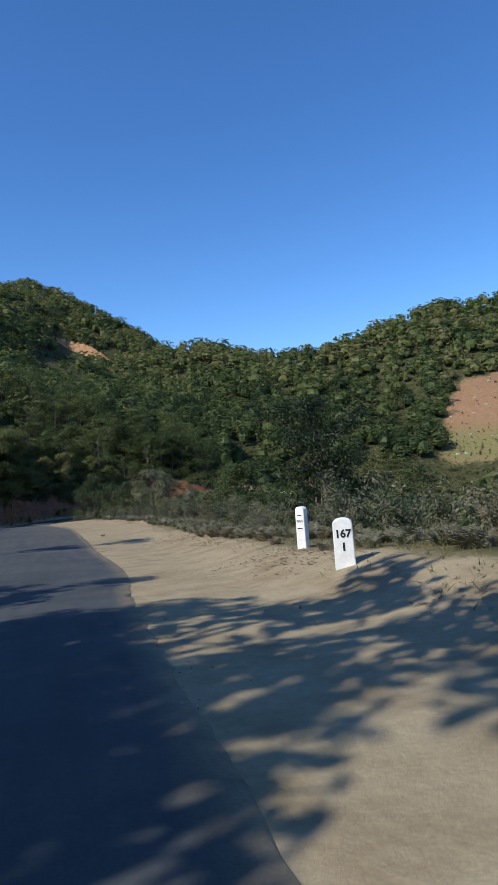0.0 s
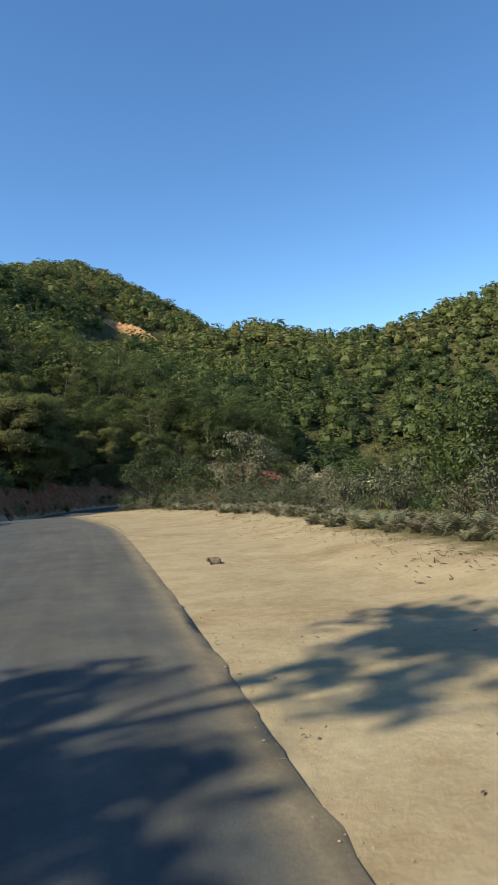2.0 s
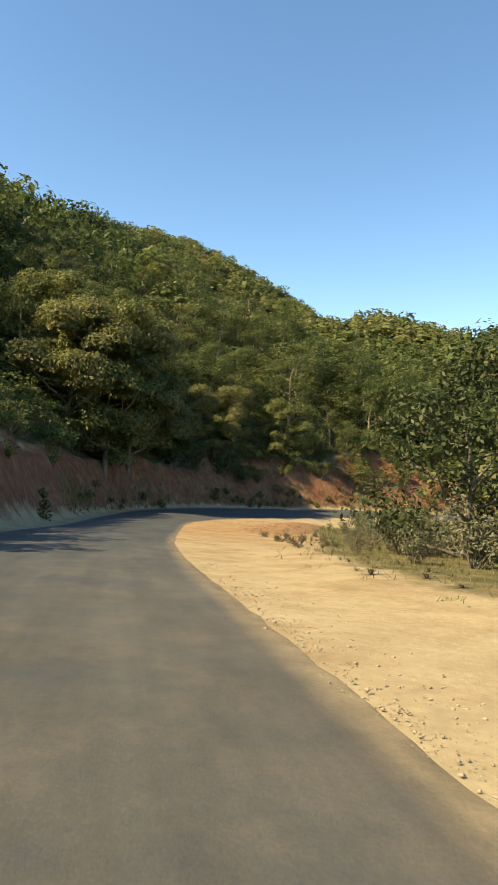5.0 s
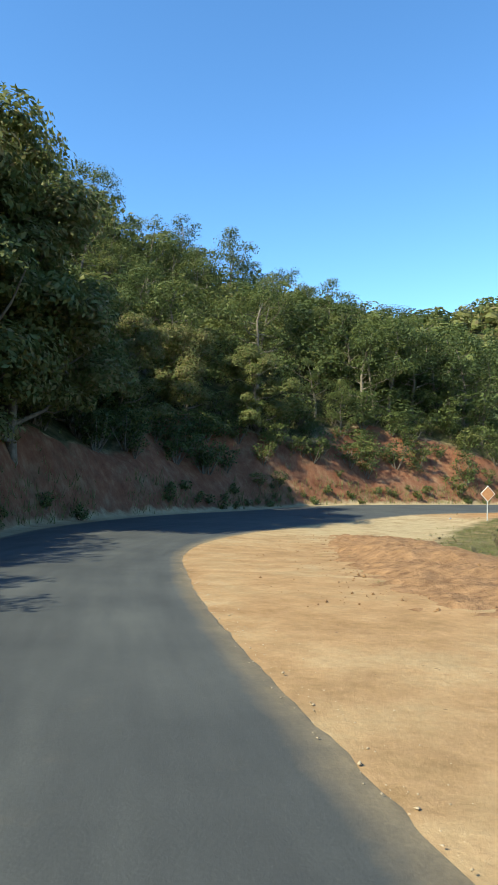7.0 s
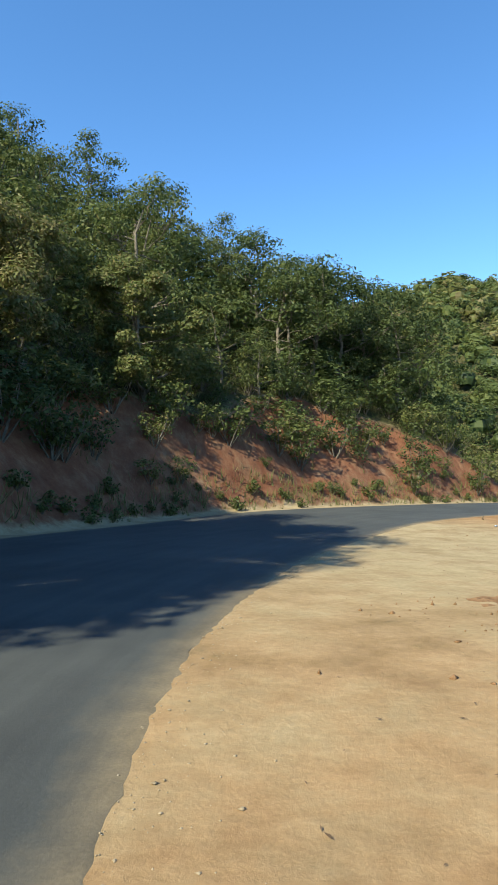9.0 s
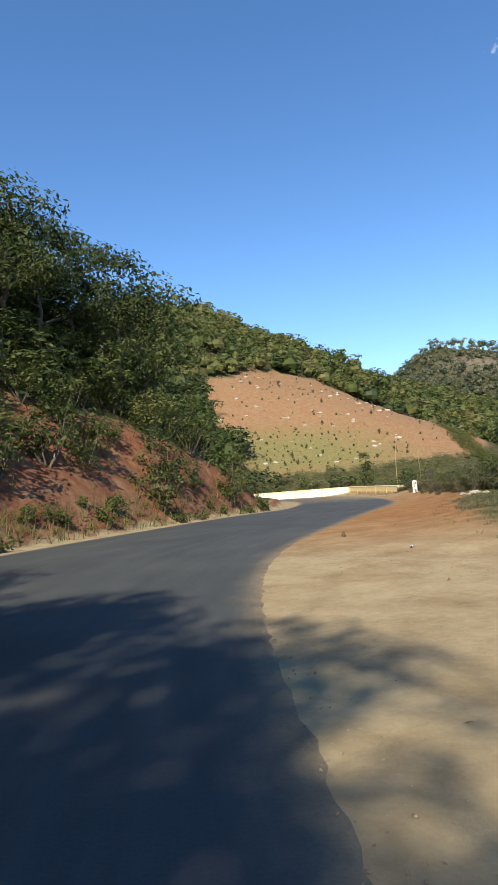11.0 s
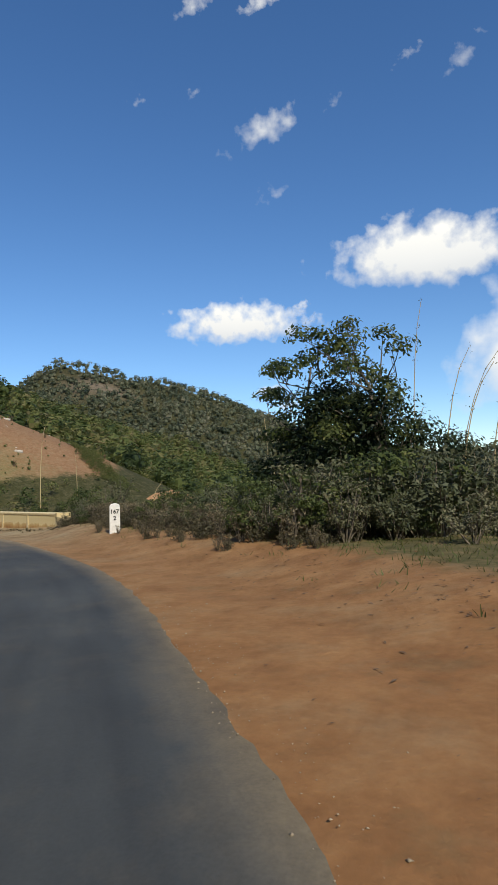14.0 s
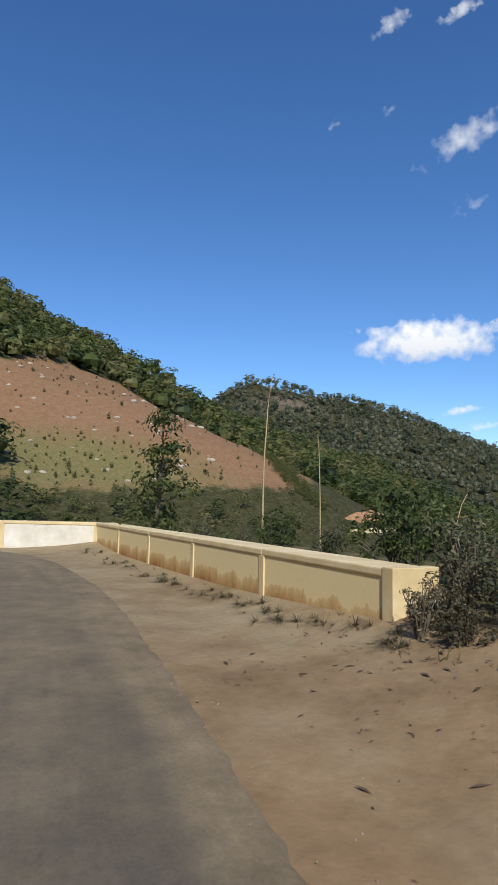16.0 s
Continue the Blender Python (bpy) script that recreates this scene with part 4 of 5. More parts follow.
    # short grass over the verge and the level ground beyond
    x, y, z, cov, d, left, st = scatter(rng, -45, 34, 2, 178, 0.34, lip)
    fw = flat_width(st)
    ok = ~left & (st < 246) & (rng.uniform(size=len(x)) < np.where(d > fw + 0.4, 0.75, np.where(d > fw - 1.0, 0.16, 0.0))) & (d < fw + 5.5)
    p = np.repeat(np.stack([x[ok], y[ok], z[ok]], 1), 6, axis=0)
    n = len(p)
    p += np.c_[rng.normal(0, 0.1, (n, 2)), np.zeros(n)]
    az, ln = rng.uniform(0, 6.283, n), rng.uniform(0.03, 0.12, n)
    side = np.stack([np.cos(az), np.sin(az), np.zeros(n)], 1) * 0.009
    tip = p + np.c_[rng.normal(0, 0.06, (n, 2)), ln]
    q = np.stack([p - side, p + side, tip + side * 0.3, tip - side * 0.3], 1).reshape(-1, 3)
    me = mesh_from(q, np.arange(len(q)).reshape(-1, 4), [LEAF], shade=False)
    add_attr(me, "tint", np.repeat(np.clip(rng.normal(0, 0.2, n) + np.repeat(np.interp(st[ok], [150, 165, 195, 205, 222, 232], [0.78, 0.5, 0.6, 0.36, 0.36, 0.75]), 6), 0, 1), 4))
    tagged(new("grass", me), "short olive and straw-coloured grass on the verge", "grass", kind="stuff")


plant_right()


def turf():
    """Short olive turf where the red dirt ends beyond the bend."""
    r = np.random.default_rng(37)
    x, y, z, cov, d, left, st = scatter(r, -17, 1, 146, 157, 0.13, lambda x, y: within(x, y, [(-16.5, 147.8), (-12.4, 151.0), (-8.0, 154.0), (-3.5, 155.2), (-2.0, 151.0), (-6.5, 148.4), (-12.0, 146.5)]) > 0.5 * waves(x * 9, y * 9) + 0.3)
    ok = waves(x * 14, y * 14) + r.normal(0, 0.35, len(x)) > -0.35
    p = np.repeat(np.stack([x[ok], y[ok], z[ok]], 1), 3, axis=0)
    n = len(p)
    p += np.c_[r.normal(0, 0.06, (n, 2)), np.zeros(n)]
    az, ln = r.uniform(0, 6.283, n), r.uniform(0.02, 0.07, n)
    side = np.stack([np.cos(az), np.sin(az), np.zeros(n)], 1) * 0.016
    tip = p + np.c_[r.normal(0, 0.05, (n, 2)), ln]
    q = np.stack([p - side, p + side, tip + side * 0.3, tip - side * 0.3], 1).reshape(-1, 3)
    me = mesh_from(q, np.arange(len(q)).reshape(-1, 4), [DUSTY], shade=False)
    add_attr(me, "tint", np.repeat(np.clip(r.normal(0.5, 0.2, n), 0, 1), 4))
    tagged(new("turf", me), "short olive green turf beside the red dirt", "turf", kind="stuff")


turf()


def bank_grass():
    """Straw and olive grass in a band under the clay cut, and tufts on its ledges."""
    r = np.random.default_rng(27)
    x, y, z, cov, d, left, st = scatter(r, -60, 14, 100, 190, 0.3, lambda x, y: x < 100)
    ok = left & (st > 160) & (st < 231) & (r.uniform(size=len(x)) < np.interp(d, [1.1, 1.6, 2.4, 3.0, 8], [0, 0.85, 0.75, 0.05, 0.03])) & (waves(x * 7, y * 7) > -0.45)
    p = np.repeat(np.stack([x[ok], y[ok], z[ok] - 0.03], 1), 5, axis=0)
    n = len(p)
    p += np.c_[r.normal(0, 0.1, (n, 2)), np.zeros(n)]
    az, ln = r.uniform(0, 6.283, n), r.uniform(0.15, 0.62, n)
    side = np.stack([np.cos(az), np.sin(az), np.zeros(n)], 1) * 0.022
    tip = p + np.c_[r.normal(0, 0.14, (n, 2)), ln]
    q = np.stack([p - side, p + side, tip + side * 0.3, tip - side * 0.3], 1).reshape(-1, 3)
    me = mesh_from(q, np.arange(len(q)).reshape(-1, 4), [LEAF], shade=False)
    add_attr(me, "tint", np.repeat(np.clip(r.normal(0.68, 0.2, n), 0, 1), 4))
    tagged(new("bank_grass", me), "dry straw and olive grass under the red clay cut", "grass", kind="stuff")


bank_grass()


def plant_named():
    """The single trees that stand out beside the road."""
    put(build_tree("roadside_tree", "dark green leafy tree behind the white marker stones", 61, 12.6, 0.2, 0.27, 18, 12000, 0.12, 0.14, (0.01, 0.02), 0.17, mat=DARK), 5.7, 48.5, 0.6, 1.0, 0.1, True)
    put(build_tree("roadside_tree", "rounded olive green small tree with a bushy crown", 62, 7.7, 0.08, 0.36, 18, 7600, 0.105, 0.62, (0.0, 0.0), 0.17, mat=DUSTY), -12.4, 80.4, 1.1, 1.0, 0.1, True)
    put(build_tree("roadside_tree", "yellowish thin-leaved tree with slanting stems", 63, 6.2, 0.2, 0.34, 10, 2600, 0.08, 0.85, (-0.08, 0.03), 0.12, mat=DUSTY), -6.0, 76.5, 2.0, 1.0, 0.1, True)
    put(build_tree("roadside_tree", "green shrubby tree above the dirt verge", 64, 6.2, 0.06, 0.36, 16, 6400, 0.10, 0.3, (0.0, 0.0), 0.18), -0.8, 52.5, 0.2, 1.0, 0.1, True)
    put(build_tree("roadside_tree", "dense dark tree beside the bend", 65, 6.0, 0.04, 0.5, 16, 7600, 0.095, 0.45, (0.0, 0.0), 0.23, mat=DARK), -22.5, 92.0, 0.9, 1.0, 0.1, True)
    put(build_tree("roadside_tree", "dense dark tree beside the bend", 66, 5.8, 0.04, 0.5, 16, 7600, 0.095, 0.45, (0.0, 0.0), 0.23, mat=DARK), -19.1, 87.7, 2.9, 1.0, 0.1, True)
    put(build_tree("roadside_tree", "dense dark bushy tree beside the bend", 72, 5.4, 0.04, 0.5, 15, 6400, 0.09, 0.5, (0.0, 0.0), 0.23, mat=DARK), -16.0, 84.3, 1.9, 1.0, 0.1, True)
    put(build_tree("open_tree", "open-crowned tree with crooked bare limbs", 67, 11.0, 0.42, 0.19, 13, 4200, 0.11, 0.36, (-0.05, 0.02), 0.085), 16.8, 162.0, 0.3, 1.0, 0.2, True)
    put(build_tree("open_tree", "tall open-crowned tree with sparse yellow-green leaves", 68, 11.6, 0.4, 0.2, 15, 4600, 0.10, 0.45, (0.04, 0.0), 0.085), 14.2, 158.2, 1.3, 1.0, 0.2, True)
    put(build_tree("slender_tree", "dark feathery evergreen below the open trees", 69, 7.6, 0.05, 0.24, 17, 5200, 0.10, 0.35, (0.0, 0.0), 0.14, mat=DARK), 14.9, 157.6, 0.0, 1.0, 0.2, True)
    put(build_tree("slender_tree", "dark leafy sapling among the bushes", 70, 6.6, 0.05, 0.2, 15, 4200, 0.10, 0.35, (0.0, 0.0), 0.14, mat=DARK), 16.2, 163.4, 0.0, 1.0, 0.2, True)
    put(build_tree("slender_tree", "narrow green sapling behind the parapet wall", 71, 4.8, 0.04, 0.14, 13, 2400, 0.085, 0.33, (0.0, 0.0), 0.14), 20.6, 184.4, 0.0, 1.0, 0.2, True)
    low = build_tree("valley_tree", "dense green tree rising from the slope below the road", 75, 8, 0.05, 0.34, 14, 4200, 0.12, 0.36, (0.0, 0.0), 0.19, group="trees below the road")
    for k, (x, y, s) in enumerate([(1.5, 68.0, 0.9), (-2.5, 88.0, 1.35), (4.5, 80.0, 1.3), (-6.5, 96.0, 1.2), (8.5, 56.0, 1.1), (2.5, 101.0, 1.6), (14.0, 75.0, 1.2), (18.5, 79.5, 1.35), (20.5, 70.0, 1.25), (12.0, 86.0, 1.3), (-0.6, 74.0, 0.85), (3.6, 63.0, 0.85), (-7.9, 81.5, 0.8)]):
        put(low, x, y, 1.1 * k, s, 0.2, k == 0)
    dark = build_tree("dark_sapling", "dense dark feathery sapling among the roadside shrubs", 74, 7.2, 0.03, 0.24, 15, 6000, 0.1, 0.12, (0.02, 0.0), 0.2, group="dark saplings", mat=DARK)
    for k, (x, y, s) in enumerate([(15.6, 160.2, 1.25), (15.0, 156.6, 1.0), (15.6, 162.0, 1.15), (17.6, 154.6, 0.7), (14.1, 158.4, 1.15), (12.8, 158.8, 0.7), (13.6, 161.4, 0.75), (11.6, 160.6, 0.5), (17.5, 164.5, 0.7)]):
        put(dark, x, y, 1.7 * k, s, 0.2, k == 0)
    end = build_tree("bank_tree", "dark leafy tree overhanging the end of the red bank", 73, 9, 0.05, 0.26, 14, 4200, 0.12, 0.3, (0.04, -0.03), 0.17, group="trees on the bank's end")
    for k, (x, y, s) in enumerate([(-14.0, 175.8, 1.3), (-11.6, 177.2, 1.5), (-9.4, 178.4, 1.0), (-11.6, 181.5, 1.75), (-17.5, 174.6, 1.25), (-20.5, 173.4, 1.2), (-23.5, 171.3, 1.25), (-26.8, 169.8, 1.25), (-20.8, 177.5, 1.2), (-27.5, 174.0, 1.25), (-14.6, 179.8, 1.45)]):
        put(end, x, y, 1.3 * k, s, 0.2, k == 0)


plant_named()
# ---- roadside things ----
def box_bm(bm, sx, sy, sz, at=(0, 0, 0), bevel=0.0):
    """A bevelled block added to bm, standing on at."""
    made = bmesh.ops.create_cube(bm, size=1.0, matrix=Matrix.LocRotScale((at[0], at[1], at[2] + sz / 2), None, (sx, sy, sz)))
    if bevel:
        es = {e for v in made["verts"] for e in v.link_edges}
        bmesh.ops.bevel(bm, geom=list(es), offset=bevel, segments=2, affect="EDGES", profile=0.6)


def bm_part(name, bm, mat, parent, label="", smooth_shade=False):
    me = bpy.data.meshes.new(name)
    bm.to_mesh(me)
    bm.free()
    me.materials.append(mat)
    if smooth_shade:
        for p in me.polygons:
            p.use_smooth = True
    return part(name, me, parent, label)


def text_part(name, body, size, mat, parent, at, label="", deep=0.004, bold=0.0):
    """Painted characters as a thin mesh, upright, facing -y of the thing."""
    cu = bpy.data.curves.new(name, "FONT")
    cu.body, cu.size, cu.align_x, cu.align_y, cu.extrude, cu.offset = body, size, "CENTER", "CENTER", deep, bold
    ob = new(name, cu)
    bpy.context.view_layer.update()
    me = bpy.data.meshes.new_from_object(ob.evaluated_get(bpy.context.evaluated_depsgraph_get()))
    bpy.data.objects.remove(ob)
    me.materials.clear()
    me.materials.append(mat)
    t = part(name, me, parent, label)
    t.matrix_basis = Matrix.Translation(at) @ pose(0, 0, 0, 90, 0, 0)
    return t


def slab(width, depth, height, arch, taper, bevel=0.02):
    """An upright stone with a rounded head, a little narrower at the top."""
    bm = bmesh.new()
    prof = [(-width / 2, -0.35), (width / 2, -0.35), (width / 2 * taper, height - arch)]
    for k in range(1, 8):
        a = math.pi * k / 8
        prof.append((width / 2 * taper * math.cos(a), height - arch + arch * math.sin(a)))
    prof.append((-width / 2 * taper, height - arch))
    front = [bm.verts.new((x, -depth / 2, z)) for x, z in prof]
    back = [bm.verts.new((x, depth / 2, z)) for x, z in prof]
    bm.faces.new(front)
    bm.faces.new(back[::-1])
    for k in range(len(prof)):
        j = (k + 1) % len(prof)
        bm.faces.new((front[j], front[k], back[k], back[j]))
    bmesh.ops.recalc_face_normals(bm, faces=bm.faces)
    rim = [e for e in bm.edges if len({round(v.co.y, 3) for v in e.verts}) == 1]
    bmesh.ops.bevel(bm, geom=rim, offset=bevel, segments=2, affect="EDGES", profile=0.5)
    return bm


def marker(name, label, x, y, turn, width, height, lines, tilt=0.0, taper=0.94):
    top = new(name)
    bm_part("stone", slab(width, 0.16, height, width * 0.28, taper), WHITE, top)
    for body, size, z, bold in lines:
        text_part("lettering", body, size, BLACK, top, (0, -0.083, z), "black painted characters", bold=bold)
    z = float(land(x, y)[0])
    top.matrix_basis = pose(x, y, z, 0, tilt, turn)
    return tagged(top, label, "milestone", "white marker stones")


m1 = marker("milestone", "white painted stone marker lettered 167 over 1", 1.62, 11.2, -10, 0.37, 0.86, [("167", 0.19, 0.58, 0.006), ("1", 0.19, 0.35, 0.008)], -1.5)
m0 = marker("milestone", "narrow white stone marker with small faded lettering", 1.2, 14.95, -42, 0.27, 0.98, [("266.5", 0.085, 0.64, 0.0)], -1.0, 0.92)
for w, z in ((0.12, 0.76), (0.14, 0.46)):
    bm = bmesh.new()
    box_bm(bm, w, 0.006, 0.022, (0, -0.083, z))
    bm_part("lettering_bar", bm, BLACK, m0, "dark unreadable lettering")
m2 = marker("milestone", "white painted stone marker lettered 167 over 2, chipped at its foot", 6.9, 167.25, -62, 0.36, 0.98, [("167", 0.19, 0.70, 0.006), ("2", 0.19, 0.48, 0.006)], 0.5)


def parapet():
    """The cream roadside wall: pillars, panels and a coping along two straight runs."""
    thick, high = 0.62, 0.82
    top = new("parapet_wall")
    a, corner = Vector((11.75, 172.9)), Vector((20.1, 186.7))
    runs = [(a, corner, 5), (corner, Vector((8.6, 207.0)), 7)]
    for p, q, n in runs:
        way = (q - p).normalized()
        side = Vector((way.y, -way.x))
        step = (q - p).length / n
        turn = math.degrees(math.atan2(way.y, way.x))
        for k in range(n + 1):
            c = p + way * step * k + side * thick / 2
            z = float(land(c.x, c.y)[0]) - 0.25
            base = -9.42
            if k < n:
                m = p + way * step * (k + 0.5) + side * thick / 2
                bm = bmesh.new()
                box_bm(bm, step - 0.16, thick - 0.03, high + 0.3 - 0.1, (0, 0, 0), 0.008)
                o = bm_part("panel", bm, STAINED if p == a else WHITEWASH, top, "rain-stained tan plaster panel" if p == a else "whitewashed plaster panel")
                o.matrix_basis = pose(m.x, m.y, base - 0.3, 0, 0, turn)
                bm = bmesh.new()
                box_bm(bm, step - 0.004, thick + 0.012, 0.1, (0, 0, 0), 0.02)
                o = bm_part("coping", bm, CREAM, top, "pale cream coping")
                o.matrix_basis = pose(m.x, m.y, base + high - 0.1, 0, 0, turn)
            bm = bmesh.new()
            first = p == a and k == 0
            box_bm(bm, 0.17 if not first else 0.2, thick + (0.02 if not first else 0.035), high + 0.3 - 0.1 + (0 if not first else 0.115), (0, 0, 0), 0.012)
            o = bm_part("pillar", bm, CREAM, top, "pale cream pillar")
            o.matrix_basis = pose(c.x, c.y, base - 0.3, 0, 0, turn)
    tagged(top, "cream painted roadside parapet wall, stained brown low down", "wall")


def make_stained():
    m, nt, b = material("stained_plaster", 0.8, 0.2)
    co = nt.nodes.new("ShaderNodeTexCoord")
    sep = nt.nodes.new("ShaderNodeSeparateXYZ")
    nt.links.new(co.outputs["Object"], sep.inputs[0])
    up = nt.nodes.new("ShaderNodeMath")
    up.operation = "MULTIPLY_ADD"
    drip = noise_fac(nt, 2.2, 9, 0.7, (1, 1, 0.35))
    nt.links.new(drip, up.inputs[0])
    up.inputs[1].default_value = 0.75
    nt.links.new(sep.outputs["Z"], up.inputs[2])
    c = ramp(nt, up.outputs[0], [(0.66, (0.38, 0.18, 0.07)), (0.86, (0.58, 0.37, 0.16)), (1.06, (0.74, 0.55, 0.27)), (1.36, (0.84, 0.69, 0.38))])
    c = mixc(nt, 0.35, c, ramp(nt, noise_fac(nt, 14, 7, 0.7), [(0.3, (0.40, 0.39, 0.37)), (0.7, (0.62, 0.61, 0.6))]), "OVERLAY")
    nt.links.new(c, b.inputs["Base Color"])
    bump(nt, b, drip, 0.4, 0.01)
    return m


STAINED = make_stained()
WHITEWASH = plain("whitewash", (0.62, 0.59, 0.51), (0.84, 0.82, 0.75), 1.6, 0.75, 0.4, 0.01)
parapet()


def warning_sign(x, y, turn):
    top = new("road_sign")
    v, f = tube([(0, 0, -0.4), (0, 0, 1.0), (0, 0, 2.15)], [0.035, 0.035, 0.035], 8)
    part("post", mesh_from(v, f, [STEEL]), top, "grey metal post")
    bm = bmesh.new()
    box_bm(bm, 0.74, 0.02, 0.74, (0, 0, -0.37), 0.008)
    plate = bm_part("plate", bm, WHITE, top, "white bordered diamond plate")
    plate.matrix_basis = Matrix.Translation((0, -0.045, 1.75)) @ pose(0, 0, 0, 0, 45, 0)
    bm = bmesh.new()
    box_bm(bm, 0.67, 0.006, 0.67, (0, 0, -0.335), 0.002)
    face = bm_part("face", bm, RUST, top, "faded orange sign face")
    face.matrix_basis = Matrix.Translation((0, -0.06, 1.75)) @ pose(0, 0, 0, 0, 45, 0)
    top.matrix_basis = pose(x, y, float(land(x, y)[0]), 0, 0, turn)
    tagged(top, "faded orange diamond warning sign on a metal post", "road sign")


STEEL = plain("galvanised_steel", (0.30, 0.30, 0.30), (0.5, 0.5, 0.5), 30, 0.45, 0.05, 0.001, 0.5)
RUST = plain("faded_orange_paint", (0.36, 0.16, 0.07), (0.52, 0.27, 0.13), 6, 0.6, 0.1, 0.002)
warning_sign(-21.9, 141.6, 12)


def reed(x, y, height, bend, seed):
    """A tall thin dry stalk that nods at its tip."""
    r = np.random.default_rng(seed)
    top = new("dry_stalk")
    q = np.linspace(0, 1, 9)
    p = np.stack([1.3 * bend[0] * q**3 + r.normal(0, 0.02, 9), 1.3 * bend[1] * q**3, height * (q - 0.1 * q**5) - 0.5], 1)
    v, f = tube(p, 0.042 - 0.03 * q, 5)
    part("stalk", mesh_from(v, f, [STRAW]), top)
    tip = np.repeat(p[-5:], 5, axis=0) + r.normal(0, 0.09, (25, 3))
    plume = leaf_part("plume", blades(r, tip, r.normal(size=(25, 3)), 0.035, 1.9, -0.5), 0.95, r, top, "dry feathery tip")
    tagged(plume, kind="stuff")
    top.matrix_basis = pose(x, y, float(land(x, y)[0]), 0, 0, r.uniform(0, 20))
    tagged(top, "tall thin dry bamboo stalk behind the roadside bushes", "bamboo", "dry bamboo stalks")


STRAW = plain("dry_stalk", (0.33, 0.25, 0.13), (0.55, 0.44, 0.25), 14, 0.7, 0.2, 0.004)


def rough_rock(seed, sx, sy, sz, rough=0.16, level=2):
    bm = bmesh.new()
    bmesh.ops.create_icosphere(bm, subdivisions=level, radius=1.0)
    o = Vector((seed * 3.1, seed * 1.7, seed * 0.9))
    for v in bm.verts:
        n = noise.noise(v.co * 1.3 + o) + 0.5 * noise.noise(v.co * 3.1 + o)
        v.co = Vector((v.co.x * sx, v.co.y * sy, v.co.z * sz)) * (1 + rough * 1.6 * n)
    return bm


LIMESTONE = plain("pale_limestone", (0.26, 0.225, 0.175), (0.55, 0.49, 0.40), 1.6, 0.9, 0.7, 0.05)
PEBBLE = plain("road_gravel", (0.19, 0.15, 0.10), (0.40, 0.33, 0.235), 3.0, 0.9, 0.4, 0.01)
BARKY = plain("dry_bark", (0.07, 0.043, 0.026), (0.19, 0.125, 0.08), 9, 0.9, 0.7, 0.01)


def single(name, bm, mat, label, category, m, group="", smooth_shade=True):
    me = bpy.data.meshes.new(name)
    bm.to_mesh(me)
    bm.free()
    me.materials.append(mat)
    for p in me.polygons:
        p.use_smooth = smooth_shade
    ob = new(name, me)
    ob.matrix_basis = m
    return tagged(ob, label, category, group)


def plot_boulders():
    r = np.random.default_rng(8)
    protos = [single("boulder", rough_rock(k + 1, 1.0, 0.8, 0.55, 0.2, 2), LIMESTONE, "pale limestone boulder on the cleared red hillside", "boulder", Matrix(), "boulders on the plot") for k in range(4)]
    stumps = []
    for k in range(3):
        top = new("burnt_stump")
        v, f = joined([tube([(0, 0, -0.4), (0.1 * k, 0, 0.9), (0.2 * k - 0.2, 0.1, 1.9)], [0.32, 0.24, 0.12], 6)] + [tube([(0.05 * k, 0, 0.9), (0.7 * math.cos(j * 2 + k), 0.7 * math.sin(j * 2 + k), 1.7 + 0.3 * j)], [0.14, 0.05], 5) for j in range(3)])
        part("stump", mesh_from(v, f, [BARKY]), top)
        leaf_part("regrowth", leaves_on(r, np.array([[0.1, 0, 0.8]]), np.array([[0.8, 0.8, 0.8]]), 60, 0.2, 0.3), 0.3, r, top)
        stumps.append(tagged(top, "dark burnt stump with green regrowth on the cleared hillside", "stump", "stumps on the plot"))
    spots, marks = [], []
    while len(spots) < 130:
        x, y = r.uniform(95, 240), r.uniform(270, 385)
        if land(x, y, True)[1]["plot"][0] > 0.9:
            spots.append((x, y))
    while len(marks) < 80:
        x, y = r.uniform(95, 240), r.uniform(270, 385)
        if land(x, y, True)[1]["plot"][0] > 0.9:
            marks.append((x, y))
    spread_things(protos, spots, r.uniform(0.35, 1.2, len(spots)) ** 1.6, r, 0.15)
    spread_things(stumps, marks, r.uniform(0.25, 1.0, len(marks)), r, 0.1)


plot_boulders()


def plot_fringe():
    """Low growth over the plot's greener part."""
    r = np.random.default_rng(9)
    x, y, z, cov, d, left, st = scatter(r, 90, 242, 268, 390, 3.0, lambda x, y: x > 0)
    ok = (cov["plot"] > 0.7) & (r.uniform(size=len(x)) < 0.10 + 0.7 * cov["sprouts"])
    woods("plot_weeds", np.stack([x[ok], y[ok], z[ok] - 0.1], 1), r.uniform(0.5, 1.3, ok.sum()), r.uniform(0.3, 0.9, ok.sum()), "low green weeds on the cleared red plot", FAR[:3], "weeds", 1.3)
    # fresh green strip down the plot's near edge, and scrub in the hollow under it
    u = r.uniform(0, 1, 420)
    x = np.interp(u, [0, 0.35, 0.7, 1], [184, 170, 161, 154]) + r.uniform(-1, 8, 420)
    y = np.interp(u, [0, 0.35, 0.7, 1], [287, 275, 264, 252]) + r.uniform(-6, 1, 420)
    woods("plot_edge_scrub", np.stack([x, y, land(x, y) - 0.1], 1), r.uniform(0.8, 1.9, 420), r.uniform(0.58, 0.8, 420), "fresh light green scrub beside the cleared plot", MID, "scrub", 1.4)


plot_fringe()


